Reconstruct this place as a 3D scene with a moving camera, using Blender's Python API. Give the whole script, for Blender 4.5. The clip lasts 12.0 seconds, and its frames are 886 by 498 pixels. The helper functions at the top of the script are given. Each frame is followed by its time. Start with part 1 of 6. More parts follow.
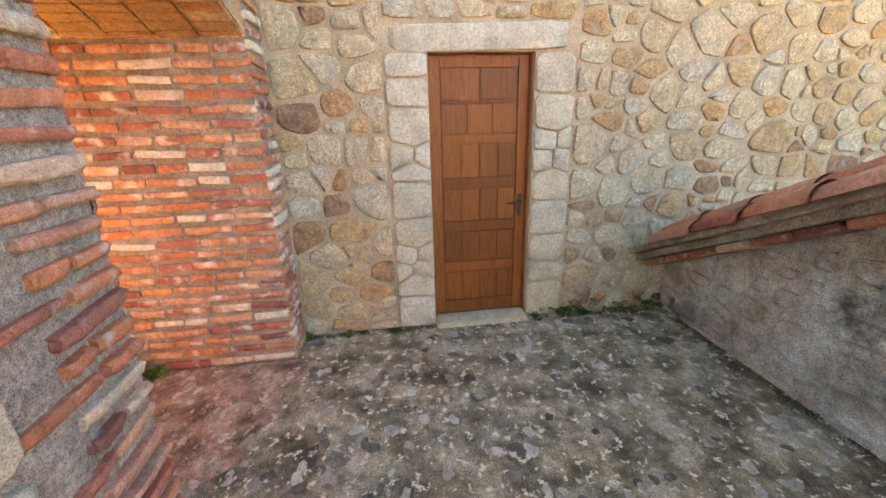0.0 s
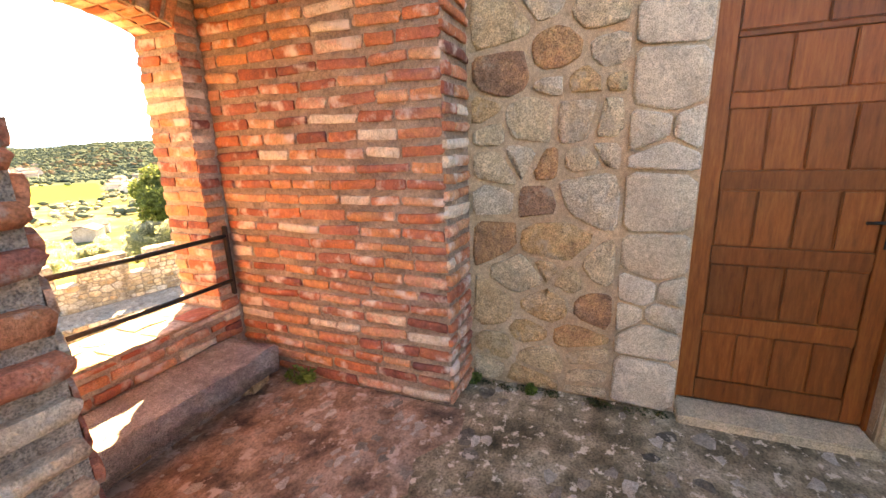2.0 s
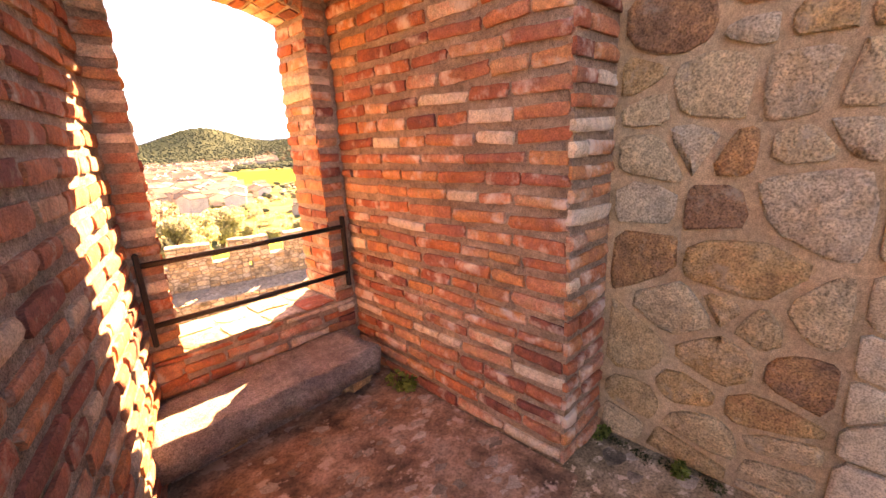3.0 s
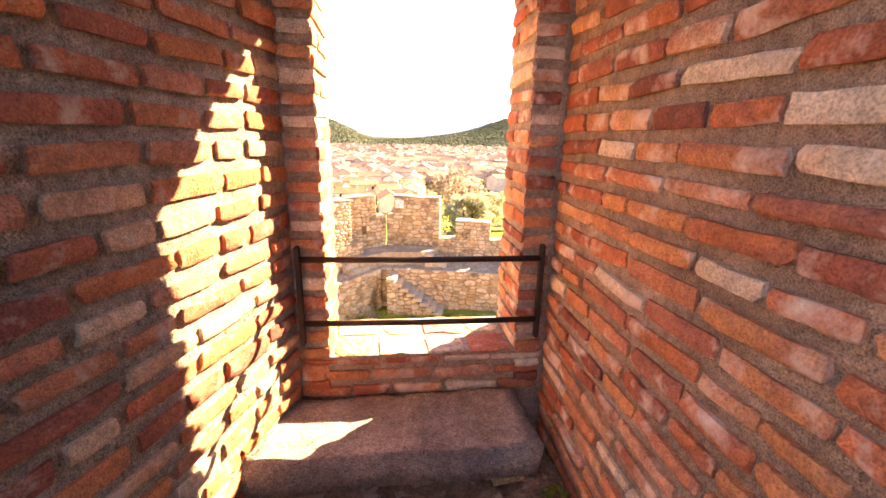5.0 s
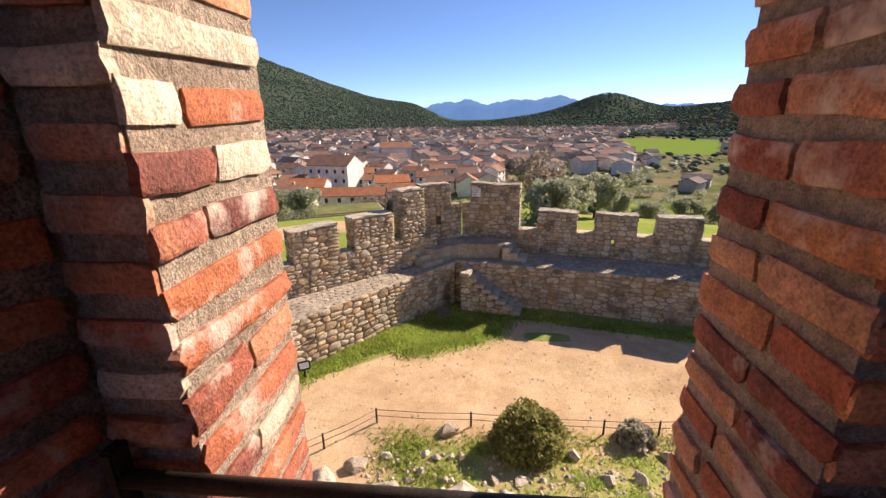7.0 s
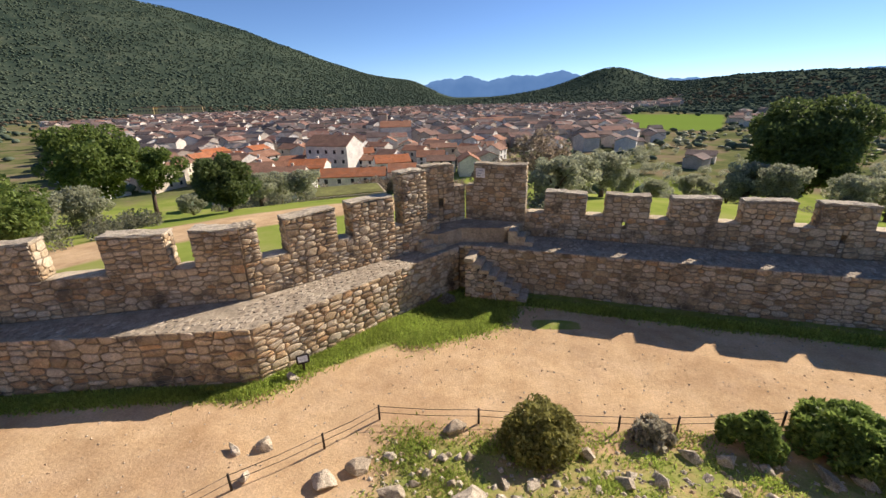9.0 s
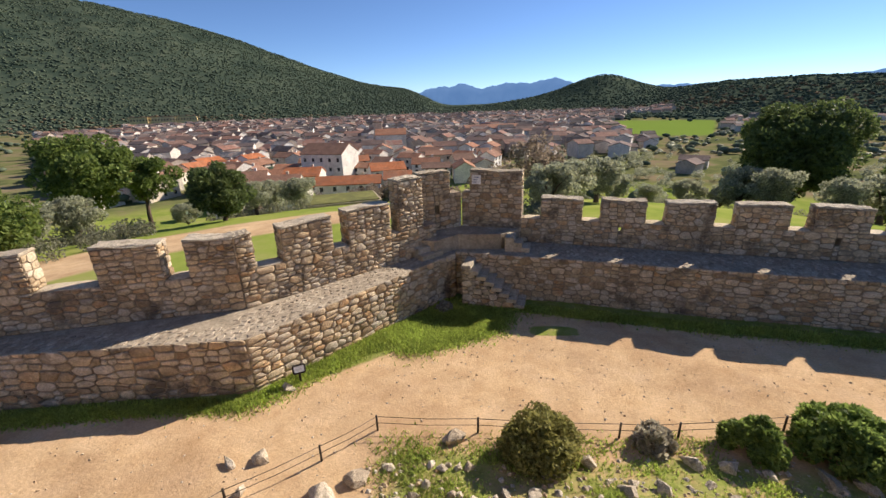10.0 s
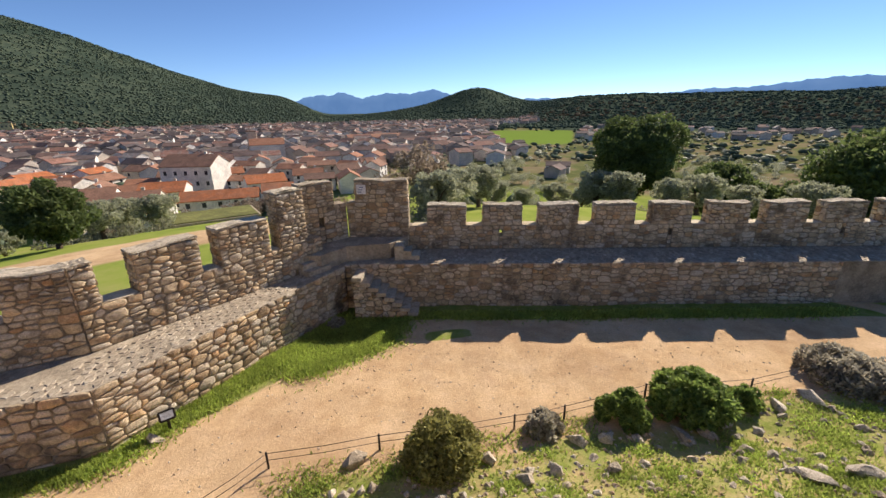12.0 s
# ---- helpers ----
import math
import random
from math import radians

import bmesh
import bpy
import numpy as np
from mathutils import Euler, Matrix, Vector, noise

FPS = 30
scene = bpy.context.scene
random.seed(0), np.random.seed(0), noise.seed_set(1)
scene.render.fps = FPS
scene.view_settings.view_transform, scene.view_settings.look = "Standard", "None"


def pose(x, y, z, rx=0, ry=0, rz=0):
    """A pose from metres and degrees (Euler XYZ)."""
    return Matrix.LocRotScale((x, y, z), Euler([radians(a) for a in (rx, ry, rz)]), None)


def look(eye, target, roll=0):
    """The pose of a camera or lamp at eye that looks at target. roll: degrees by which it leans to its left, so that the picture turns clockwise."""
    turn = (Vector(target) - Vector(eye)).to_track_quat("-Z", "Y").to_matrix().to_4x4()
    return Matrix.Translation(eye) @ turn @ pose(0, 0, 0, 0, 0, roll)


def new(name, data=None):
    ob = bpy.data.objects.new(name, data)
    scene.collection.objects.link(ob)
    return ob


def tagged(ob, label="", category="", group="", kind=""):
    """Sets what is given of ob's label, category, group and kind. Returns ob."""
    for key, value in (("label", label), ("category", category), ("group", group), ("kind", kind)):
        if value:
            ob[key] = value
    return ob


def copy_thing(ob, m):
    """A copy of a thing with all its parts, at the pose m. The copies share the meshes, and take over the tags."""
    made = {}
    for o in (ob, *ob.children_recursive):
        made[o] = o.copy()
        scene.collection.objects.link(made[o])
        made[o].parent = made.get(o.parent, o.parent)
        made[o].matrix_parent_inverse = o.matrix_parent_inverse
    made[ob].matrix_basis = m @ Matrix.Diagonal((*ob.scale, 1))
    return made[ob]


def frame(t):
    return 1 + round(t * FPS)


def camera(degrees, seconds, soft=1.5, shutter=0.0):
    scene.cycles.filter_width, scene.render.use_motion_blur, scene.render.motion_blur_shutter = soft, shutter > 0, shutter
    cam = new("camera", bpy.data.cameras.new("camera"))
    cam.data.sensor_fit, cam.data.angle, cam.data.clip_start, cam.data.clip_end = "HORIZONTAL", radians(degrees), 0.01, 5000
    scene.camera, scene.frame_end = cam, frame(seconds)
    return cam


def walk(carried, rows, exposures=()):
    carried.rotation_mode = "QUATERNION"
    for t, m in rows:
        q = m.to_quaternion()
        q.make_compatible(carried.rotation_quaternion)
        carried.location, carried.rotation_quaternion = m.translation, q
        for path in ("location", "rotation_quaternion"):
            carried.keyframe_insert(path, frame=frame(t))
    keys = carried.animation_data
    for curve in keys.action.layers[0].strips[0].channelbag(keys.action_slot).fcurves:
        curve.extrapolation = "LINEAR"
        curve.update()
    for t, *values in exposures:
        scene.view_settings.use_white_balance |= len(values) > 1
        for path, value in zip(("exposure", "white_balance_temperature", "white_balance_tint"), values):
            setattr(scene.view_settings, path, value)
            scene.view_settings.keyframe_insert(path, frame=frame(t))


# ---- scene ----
import collections
import itertools

cam = camera(93.7, 12.0)
PATH = [
    (0, (-3.031, -2.106, 1.683), (-1.152, -2.357, 1.046), -1.5),
    (0.5, (-2.865, -2.141, 1.563), (-0.935, -2.279, 1.056), -0.4),
    (1, (-2.608, -2.182, 1.377), (-0.658, -2.07, 0.948), -0.1),
    (1.5, (-2.323, -2.19, 1.331), (-0.415, -1.792, 0.881), -0.5),
    (2, (-2.083, -2.097, 1.329), (-0.29, -1.353, 0.845), -1.9),
    (2.5, (-1.770, -2.065, 1.292), (-0.180, -0.963, 0.772), -2.9),
    (3, (-1.617, -2.069, 1.308), (-0.251, -0.699, 0.800), -2.8),
    (3.5, (-1.497, -2.054, 1.325), (-0.447, -0.420, 0.848), -2.1),
    (3.7, (-1.440, -2.000, 1.340), (-0.528, -0.283, 0.885), -2.0),
    (5.3, (-0.911, -1.422, 1.329), (-0.784, 0.5, 0.79), 1.2),
    (5.5, (-0.898, -1.27, 1.323), (-0.824, 0.65, 0.769), 0.9),
    (6, (-0.85, -0.947, 1.334), (-0.911, 0.965, 0.748), -0.1),
    (6.5, (-0.838, -0.679, 1.325), (-0.993, 1.225, 0.734), -0.7),
    (8.3, (-1.038, 0.076, 1.297), (-1.164, 1.959, 0.636), -0.7),
    (8.5, (-0.983, 0.109, 1.285), (-1.117, 1.987, 0.612), -0.9),
    (9, (-0.977, 0.197, 1.279), (-1.133, 2.067, 0.587), -1.4),
    (9.5, (-0.990, 0.217, 1.269), (-1.159, 2.089, 0.586), -1.8),
    (10, (-1.002, 0.250, 1.267), (-1.139, 2.133, 0.605), -1.8),
    (10.5, (-0.955, 0.294, 1.258), (-1.010, 2.188, 0.617), -1.6),
    (11, (-0.946, 0.320, 1.255), (-0.870, 2.216, 0.625), -1.3),
    (11.5, (-0.941, 0.334, 1.247), (-0.714, 2.219, 0.618), -1.1),
    (12, (-0.921, 0.355, 1.250), (-0.542, 2.214, 0.617), -0.9),
]
walk(cam, [(t, look(eye, target, roll)) for t, eye, target, roll in PATH],
     [(0, 4.4, 12500, 12), (1.5, 4.4, 12500, 12), (2.3, 3.95, 16500, 30), (2.9, 3.78, 21000, 44), (3.7, 3.82, 22000, 50), (5.3, 3.3, 11500, 32), (6.0, 2.35, 8400, 26), (6.7, 1.3, 7300, 22), (8.3, 0.76, 6800, 14), (12, 0.76, 6800, 13)])

# ---- light ----
SUN_AZ, SUN_EL = radians(51), radians(31)          # from +y towards +x, above the horizon
world = bpy.data.worlds.new("sky")
scene.world = world
world.use_nodes = True
wn = world.node_tree
sky = wn.nodes.new("ShaderNodeTexSky")
sky.sky_type, sky.sun_disc = 'NISHITA', False
sky.sun_elevation, sky.sun_rotation = SUN_EL, SUN_AZ
sky.altitude, sky.air_density, sky.dust_density, sky.ozone_density = 600, 0.64, 0.0, 6.5
wn.links.new(sky.outputs[0], wn.nodes["Background"].inputs[0])
wn.nodes["Background"].inputs[1].default_value = 0.088
sun = new("sun", bpy.data.lights.new("sun", 'SUN'))
sun.data.energy, sun.data.angle, sun.data.color = 4.4, radians(0.5), (1.0, 0.91, 0.78)
to_sun = Vector((math.sin(SUN_AZ) * math.cos(SUN_EL), math.cos(SUN_AZ) * math.cos(SUN_EL), math.sin(SUN_EL)))
sun.matrix_world = look(to_sun * 60, (0, 0, 0))


# ---- materials ----
def ramp_node(nt, stops, mode='LINEAR'):
    r = nt.nodes.new("ShaderNodeValToRGB")
    r.color_ramp.interpolation = mode
    while len(r.color_ramp.elements) < len(stops):
        r.color_ramp.elements.new(0.5)
    for e, (p, c) in zip(r.color_ramp.elements, stops):
        e.position, e.color = p, (*c, 1)
    return r


def noise_node(nt, scale, detail=4, rough=0.6, vec=None):
    n = nt.nodes.new("ShaderNodeTexNoise")
    n.inputs["Scale"].default_value, n.inputs["Detail"].default_value, n.inputs["Roughness"].default_value = scale, detail, rough
    nt.links.new(vec or nt.nodes["Position"].outputs["Position"], n.inputs["Vector"])
    return n


def mix_node(nt, kind, fac, a, b):
    m = nt.nodes.new("ShaderNodeMix")
    m.data_type, m.blend_type = 'RGBA', kind
    for socket, v in ((m.inputs[0], fac), (m.inputs[6], a), (m.inputs[7], b)):
        if isinstance(v, (int, float)):
            socket.default_value = v
        elif isinstance(v, tuple):
            socket.default_value = (*v, 1)
        else:
            nt.links.new(v, socket)
    return m.outputs[2]


def base_material(name, roughness=0.9):
    m = bpy.data.materials.new(name)
    m.use_nodes = True
    nt = m.node_tree
    g = nt.nodes.new("ShaderNodeNewGeometry")
    g.name = "Position"
    b = nt.nodes["Principled BSDF"]
    b.inputs["Roughness"].default_value = roughness
    b.inputs["Specular IOR Level"].default_value = 0.25
    return m, nt, b


def mottled(name, stops, scale=30, coarse=3, bump=0.4, depth=0.01, roughness=0.9, per="object", stain=None, dark=0.55, patch=0.35, grit_depth=0.3):
    """A surface whose hue varies from piece to piece, with grain and blotches."""
    m, nt, b = base_material(name, roughness)
    if per == "object":
        rnd = nt.nodes.new("ShaderNodeObjectInfo").outputs["Random"]
    elif per == "island":
        rnd = nt.nodes["Position"].outputs["Random Per Island"]
    else:
        rnd = noise_node(nt, coarse * 0.7, 3).outputs[0]
    hue = ramp_node(nt, stops)
    fine, big = noise_node(nt, scale, 6, 0.7), noise_node(nt, coarse, 4, 0.6)
    drift = nt.nodes.new("ShaderNodeMath")
    drift.operation, drift.use_clamp = 'MULTIPLY_ADD', True
    sway = nt.nodes.new("ShaderNodeMath")
    sway.operation = 'MULTIPLY_ADD'
    sway.inputs[1].default_value, sway.inputs[2].default_value = patch, -0.5 * patch
    nt.links.new(noise_node(nt, scale * 0.3, 3, 0.6).outputs[0], sway.inputs[0])
    drift.inputs[1].default_value = 1.0
    nt.links.new(rnd, drift.inputs[0]), nt.links.new(sway.outputs[0], drift.inputs[2])
    nt.links.new(drift.outputs[0], hue.inputs[0])
    grit = ramp_node(nt, [(0.36, (1 - grit_depth,) * 3), (0.5, (1.0, 1.0, 1.0)), (0.68, (1 + grit_depth * 0.7,) * 3)])
    specks = noise_node(nt, scale * 4.3, 3, 0.6)
    nt.links.new(specks.outputs[0], grit.inputs[0])
    grain = ramp_node(nt, [(0.25, (dark, dark, dark)), (0.75, (1.2, 1.2, 1.2))])
    nt.links.new(fine.outputs[0], grain.inputs[0])
    blot = ramp_node(nt, [(0.3, (0.72, 0.70, 0.68)), (0.7, (1.12, 1.1, 1.08))])
    nt.links.new(big.outputs[0], blot.inputs[0])
    c = mix_node(nt, 'MULTIPLY', 1.0, hue.outputs[0], grain.outputs[0])
    c = mix_node(nt, 'MULTIPLY', 1.0, c, blot.outputs[0])
    c = mix_node(nt, 'MULTIPLY', 1.0, c, grit.outputs[0])
    if stain:
        colour, size, low, high = stain
        s = noise_node(nt, size, 5, 0.65)
        f = ramp_node(nt, [(low, (0, 0, 0)), (high, (1, 1, 1))])
        nt.links.new(s.outputs[0], f.inputs[0])
        c = mix_node(nt, 'MIX', f.outputs[0], c, colour)
    nt.links.new(c, b.inputs["Base Color"])
    if bump:
        bp = nt.nodes.new("ShaderNodeBump")
        bp.inputs["Strength"].default_value, bp.inputs["Distance"].default_value = bump, depth
        both = nt.nodes.new("ShaderNodeMath")
        both.operation = 'MULTIPLY_ADD'
        both.inputs[1].default_value = 0.5
        nt.links.new(fine.outputs[0], both.inputs[0])
        nt.links.new(big.outputs[0], both.inputs[2])
        pits = nt.nodes.new("ShaderNodeMath")
        pits.operation = 'MULTIPLY_ADD'
        pits.inputs[1].default_value = 0.22
        nt.links.new(specks.outputs[0], pits.inputs[0]), nt.links.new(both.outputs[0], pits.inputs[2])
        nt.links.new(pits.outputs[0], bp.inputs["Height"])
        nt.links.new(bp.outputs[0], b.inputs["Normal"])
    return m


BRICK = mottled("brick", [(0, (0.26, 0.10, 0.08)), (0.1, (0.50, 0.16, 0.10)), (0.24, (0.68, 0.23, 0.11)), (0.34, (0.48, 0.18, 0.13)), (0.48, (0.76, 0.34, 0.16)), (0.6, (0.64, 0.25, 0.15)), (0.72, (0.76, 0.42, 0.24)), (0.82, (0.70, 0.32, 0.21)), (0.91, (0.80, 0.62, 0.45)), (1, (0.84, 0.74, 0.58))],
                scale=42, coarse=7, bump=1.0, depth=0.012, dark=0.55, stain=((0.74, 0.60, 0.49), 6, 0.53, 0.68), patch=0.3)
BRICK_VAULT = mottled("vault_brick", [(0, (0.40, 0.20, 0.11)), (0.5, (0.52, 0.30, 0.16)), (1, (0.60, 0.42, 0.25))], scale=38, coarse=6, bump=1.0, depth=0.015, per="island", dark=0.5)
BRICK_DARK = mottled("weathered_brick", [(0, (0.30, 0.11, 0.09)), (0.25, (0.52, 0.18, 0.12)), (0.5, (0.68, 0.25, 0.12)), (0.72, (0.58, 0.27, 0.19)), (0.88, (0.70, 0.46, 0.31)), (1, (0.74, 0.60, 0.45))],
                     scale=45, coarse=8, bump=1.0, depth=0.016, stain=((0.52, 0.42, 0.34), 12, 0.56, 0.70), patch=0.35)
MORTAR = mottled("lime_mortar", [(0.3, (0.50, 0.38, 0.28)), (0.7, (0.66, 0.54, 0.42))], scale=60, coarse=7, bump=1.0, depth=0.025, per="noise", dark=0.45)
MORTAR_GREY = mottled("grey_mortar", [(0.3, (0.44, 0.36, 0.30)), (0.7, (0.68, 0.59, 0.50))], scale=55, coarse=9, bump=1.0, depth=0.035, per="noise", dark=0.4, grit_depth=0.45)
MORTAR_SAND = mottled("sandy_mortar", [(0.3, (0.55, 0.40, 0.25)), (0.7, (0.68, 0.51, 0.34))], scale=60, coarse=4, bump=0.7, depth=0.012, per="noise")
EARTH_MORTAR = mottled("earthy_mortar", [(0.3, (0.42, 0.30, 0.22)), (0.7, (0.64, 0.49, 0.37))], scale=55, coarse=8, bump=1.0, depth=0.03, per="noise", dark=0.45, grit_depth=0.4)
GRANITE = mottled("granite_rubble", [(0, (0.60, 0.39, 0.20)), (0.2, (0.74, 0.56, 0.34)), (0.38, (0.74, 0.59, 0.39)), (0.55, (0.78, 0.62, 0.40)), (0.7, (0.70, 0.60, 0.45)), (0.84, (0.70, 0.46, 0.23)), (0.93, (0.62, 0.34, 0.17)), (1, (0.42, 0.24, 0.15))],
                  scale=34, coarse=9, bump=1.0, depth=0.03, dark=0.5, stain=((0.44, 0.38, 0.29), 7, 0.57, 0.74), patch=0.3, grit_depth=0.45)
GRANITE_PALE = mottled("dressed_granite", [(0, (0.62, 0.52, 0.37)), (0.5, (0.68, 0.60, 0.47)), (1, (0.66, 0.53, 0.34))], scale=45, coarse=6, bump=0.8, depth=0.014, dark=0.6, grit_depth=0.4)
RUBBLE = mottled("castle_rubble", [(0, (0.38, 0.27, 0.17)), (0.22, (0.60, 0.47, 0.31)), (0.45, (0.72, 0.60, 0.44)), (0.65, (0.62, 0.55, 0.45)), (0.85, (0.76, 0.58, 0.37)), (1, (0.56, 0.35, 0.19))],
                 scale=16, coarse=3, bump=1.0, depth=0.03, dark=0.6, stain=((0.16, 0.125, 0.09), 1.4, 0.54, 0.66), patch=0.4, grit_depth=0.4)
RUBBLE_MORTAR = mottled("rubble_mortar", [(0.3, (0.26, 0.21, 0.15)), (0.7, (0.48, 0.40, 0.30))], scale=22, coarse=3, bump=1.0, depth=0.03, per="noise", grit_depth=0.45)
COPING = mottled("pale_coping_stone", [(0, (0.54, 0.45, 0.33)), (1, (0.68, 0.60, 0.47))], scale=18, coarse=3, bump=1.0, depth=0.03, stain=((0.25, 0.21, 0.15), 3, 0.53, 0.66), patch=0.6)
WALKWAY = mottled("cobbled_walkway", [(0.3, (0.40, 0.34, 0.26)), (0.7, (0.56, 0.48, 0.37))], scale=14, coarse=2, bump=0.9, depth=0.03, per="noise", dark=0.5)
PEBBLE = mottled("inlaid_stone", [(0, (0.12, 0.10, 0.075)), (0.6, (0.22, 0.185, 0.14)), (0.85, (0.36, 0.31, 0.24)), (1, (0.52, 0.46, 0.37))], scale=26, coarse=6, bump=1.0, depth=0.015, dark=0.4, patch=0.9, stain=((0.56, 0.47, 0.37), 11, 0.56, 0.62))
FLOOR = mottled("worn_terrace_floor", [(0.28, (0.14, 0.108, 0.06)), (0.46, (0.30, 0.235, 0.145)), (0.6, (0.50, 0.40, 0.265)), (0.75, (0.62, 0.50, 0.36))], scale=22, coarse=5, bump=1.0, depth=0.02, per="noise", roughness=0.8,
                stain=((0.72, 0.60, 0.45), 16, 0.57, 0.62), dark=0.45, patch=0.8, grit_depth=0.45)
BENCH = mottled("grey_granite_bench", [(0.3, (0.32, 0.30, 0.29)), (0.7, (0.58, 0.54, 0.49))], scale=55, coarse=6, bump=1.0, depth=0.02, per="noise", dark=0.42, grit_depth=0.6)
PLASTER = mottled("stained_plaster", [(0.3, (0.46, 0.38, 0.28)), (0.5, (0.68, 0.60, 0.49)), (0.7, (0.84, 0.79, 0.70))], scale=24, coarse=4, bump=1.0, depth=0.04, per="noise", stain=((0.15, 0.14, 0.11), 2.6, 0.56, 0.66), patch=0.6, grit_depth=0.4)
TILE = mottled("clay_roof_tile", [(0, (0.40, 0.13, 0.08)), (0.4, (0.66, 0.22, 0.11)), (0.7, (0.74, 0.32, 0.18)), (1, (0.40, 0.22, 0.16))], scale=40, coarse=6, bump=0.5, stain=((0.26, 0.19, 0.15), 6, 0.58, 0.72))
IRON = mottled("wrought_iron", [(0, (0.05, 0.045, 0.04)), (1, (0.08, 0.065, 0.055))], scale=80, coarse=9, bump=0.3, depth=0.004, roughness=0.55, per="noise")
IRON.node_tree.nodes["Principled BSDF"].inputs["Metallic"].default_value = 0.6
ROCK = mottled("lichen_rock", [(0, (0.42, 0.34, 0.25)), (0.5, (0.60, 0.52, 0.41)), (1, (0.72, 0.64, 0.52))], scale=14, coarse=3, bump=1.0, depth=0.04, stain=((0.24, 0.21, 0.15), 5, 0.54, 0.66), grit_depth=0.4)
BARK = mottled("bark", [(0, (0.10, 0.07, 0.05)), (1, (0.17, 0.12, 0.09))], scale=12, coarse=3, bump=0.8, depth=0.03, per="noise")


def foliage(name, a, b):
    """Leaves: part of the light passes through the blade."""
    m = mottled(name, [(0, a), (0.6, b), (1, tuple(v * 1.25 for v in b))], scale=3, coarse=0.8, bump=0, per="island", roughness=0.6, dark=0.75)
    nt = m.node_tree
    p = nt.nodes["Principled BSDF"]
    t, mix = nt.nodes.new("ShaderNodeBsdfTranslucent"), nt.nodes.new("ShaderNodeMixShader")
    nt.links.new(p.inputs["Base Color"].links[0].from_socket, t.inputs["Color"])
    mix.inputs[0].default_value = 0.5
    nt.links.new(p.outputs[0], mix.inputs[1]), nt.links.new(t.outputs[0], mix.inputs[2])
    nt.links.new(mix.outputs[0], nt.nodes["Material Output"].inputs[0])
    return m


PINE = foliage("pine_needles", (0.10, 0.155, 0.04), (0.20, 0.27, 0.07))
DARKLEAF = foliage("oak_leaves", (0.08, 0.12, 0.04), (0.15, 0.20, 0.07))
OLIVE = foliage("olive_leaves", (0.28, 0.30, 0.20), (0.44, 0.46, 0.32))
BUSH = foliage("rosemary_leaves", (0.22, 0.22, 0.07), (0.36, 0.35, 0.12))
LAUREL = foliage("laurel_leaves", (0.12, 0.19, 0.045), (0.25, 0.34, 0.09))
LAVENDER = foliage("grey_shrub_leaves", (0.30, 0.28, 0.22), (0.46, 0.43, 0.34))
GRASS = foliage("grass_blades", (0.26, 0.36, 0.07), (0.44, 0.54, 0.13))
TWIG = foliage("bare_twigs", (0.24, 0.19, 0.15), (0.36, 0.29, 0.23))


def wood_material():
    m, nt, b = base_material("varnished_wood", 0.42)
    mp = nt.nodes.new("ShaderNodeMapping")
    mp.inputs["Scale"].default_value = (6, 6, 0.8)
    nt.links.new(nt.nodes["Position"].outputs["Position"], mp.inputs[0])
    n = noise_node(nt, 9, 6, 0.7, mp.outputs[0])
    c = ramp_node(nt, [(0.25, (0.13, 0.035, 0.010)), (0.5, (0.24, 0.070, 0.018)), (0.75, (0.33, 0.115, 0.032))])
    nt.links.new(n.outputs[0], c.inputs[0])
    rnd = nt.nodes.new("ShaderNodeObjectInfo").outputs["Random"]
    tone = ramp_node(nt, [(0, (0.75, 0.72, 0.7)), (1, (1.2, 1.15, 1.1))])
    nt.links.new(rnd, tone.inputs[0])
    nt.links.new(mix_node(nt, 'MULTIPLY', 1.0, c.outputs[0], tone.outputs[0]), b.inputs["Base Color"])
    bp = nt.nodes.new("ShaderNodeBump")
    bp.inputs["Strength"].default_value, bp.inputs["Distance"].default_value = 0.25, 0.004
    nt.links.new(n.outputs[0], bp.inputs["Height"])
    nt.links.new(bp.outputs[0], b.inputs["Normal"])
    return m


WOOD = wood_material()


# ---- building blocks ----
def mesh_of(name, verts, faces, material, smooth=False):
    me = bpy.data.meshes.new(name)
    me.from_pydata([tuple(v) for v in verts], [], [tuple(f) for f in faces])
    me.materials.append(material)
    if smooth:
        me.shade_smooth()
    me.update()
    return me


def part(name, bm, material, parent, label=""):
    me = bpy.data.meshes.new(name)
    bm.to_mesh(me)
    bm.free()
    me.materials.append(material)
    ob = new(name, me)
    if parent is not None:
        ob.parent = parent
    return tagged(ob, label)


def add_box(bm, x0, x1, y0, y1, z0, z1, bevel=0.0, m=None):
    r = bmesh.ops.create_cube(bm, size=1.0)
    vs = r["verts"]
    for v in vs:
        v.co = Vector(((x0 + x1) / 2 + v.co.x * (x1 - x0), (y0 + y1) / 2 + v.co.y * (y1 - y0), (z0 + z1) / 2 + v.co.z * (z1 - z0)))
    if bevel:
        es = list({e for v in vs for e in v.link_edges})
        r = bmesh.ops.bevel(bm, geom=es, offset=bevel, segments=2, affect='EDGES')
        vs = list({v for f in r["faces"] for v in f.verts} | {v for v in vs if v.is_valid})
    if m is not None:
        bmesh.ops.transform(bm, matrix=m, verts=[v for v in vs if v.is_valid])
    return bm


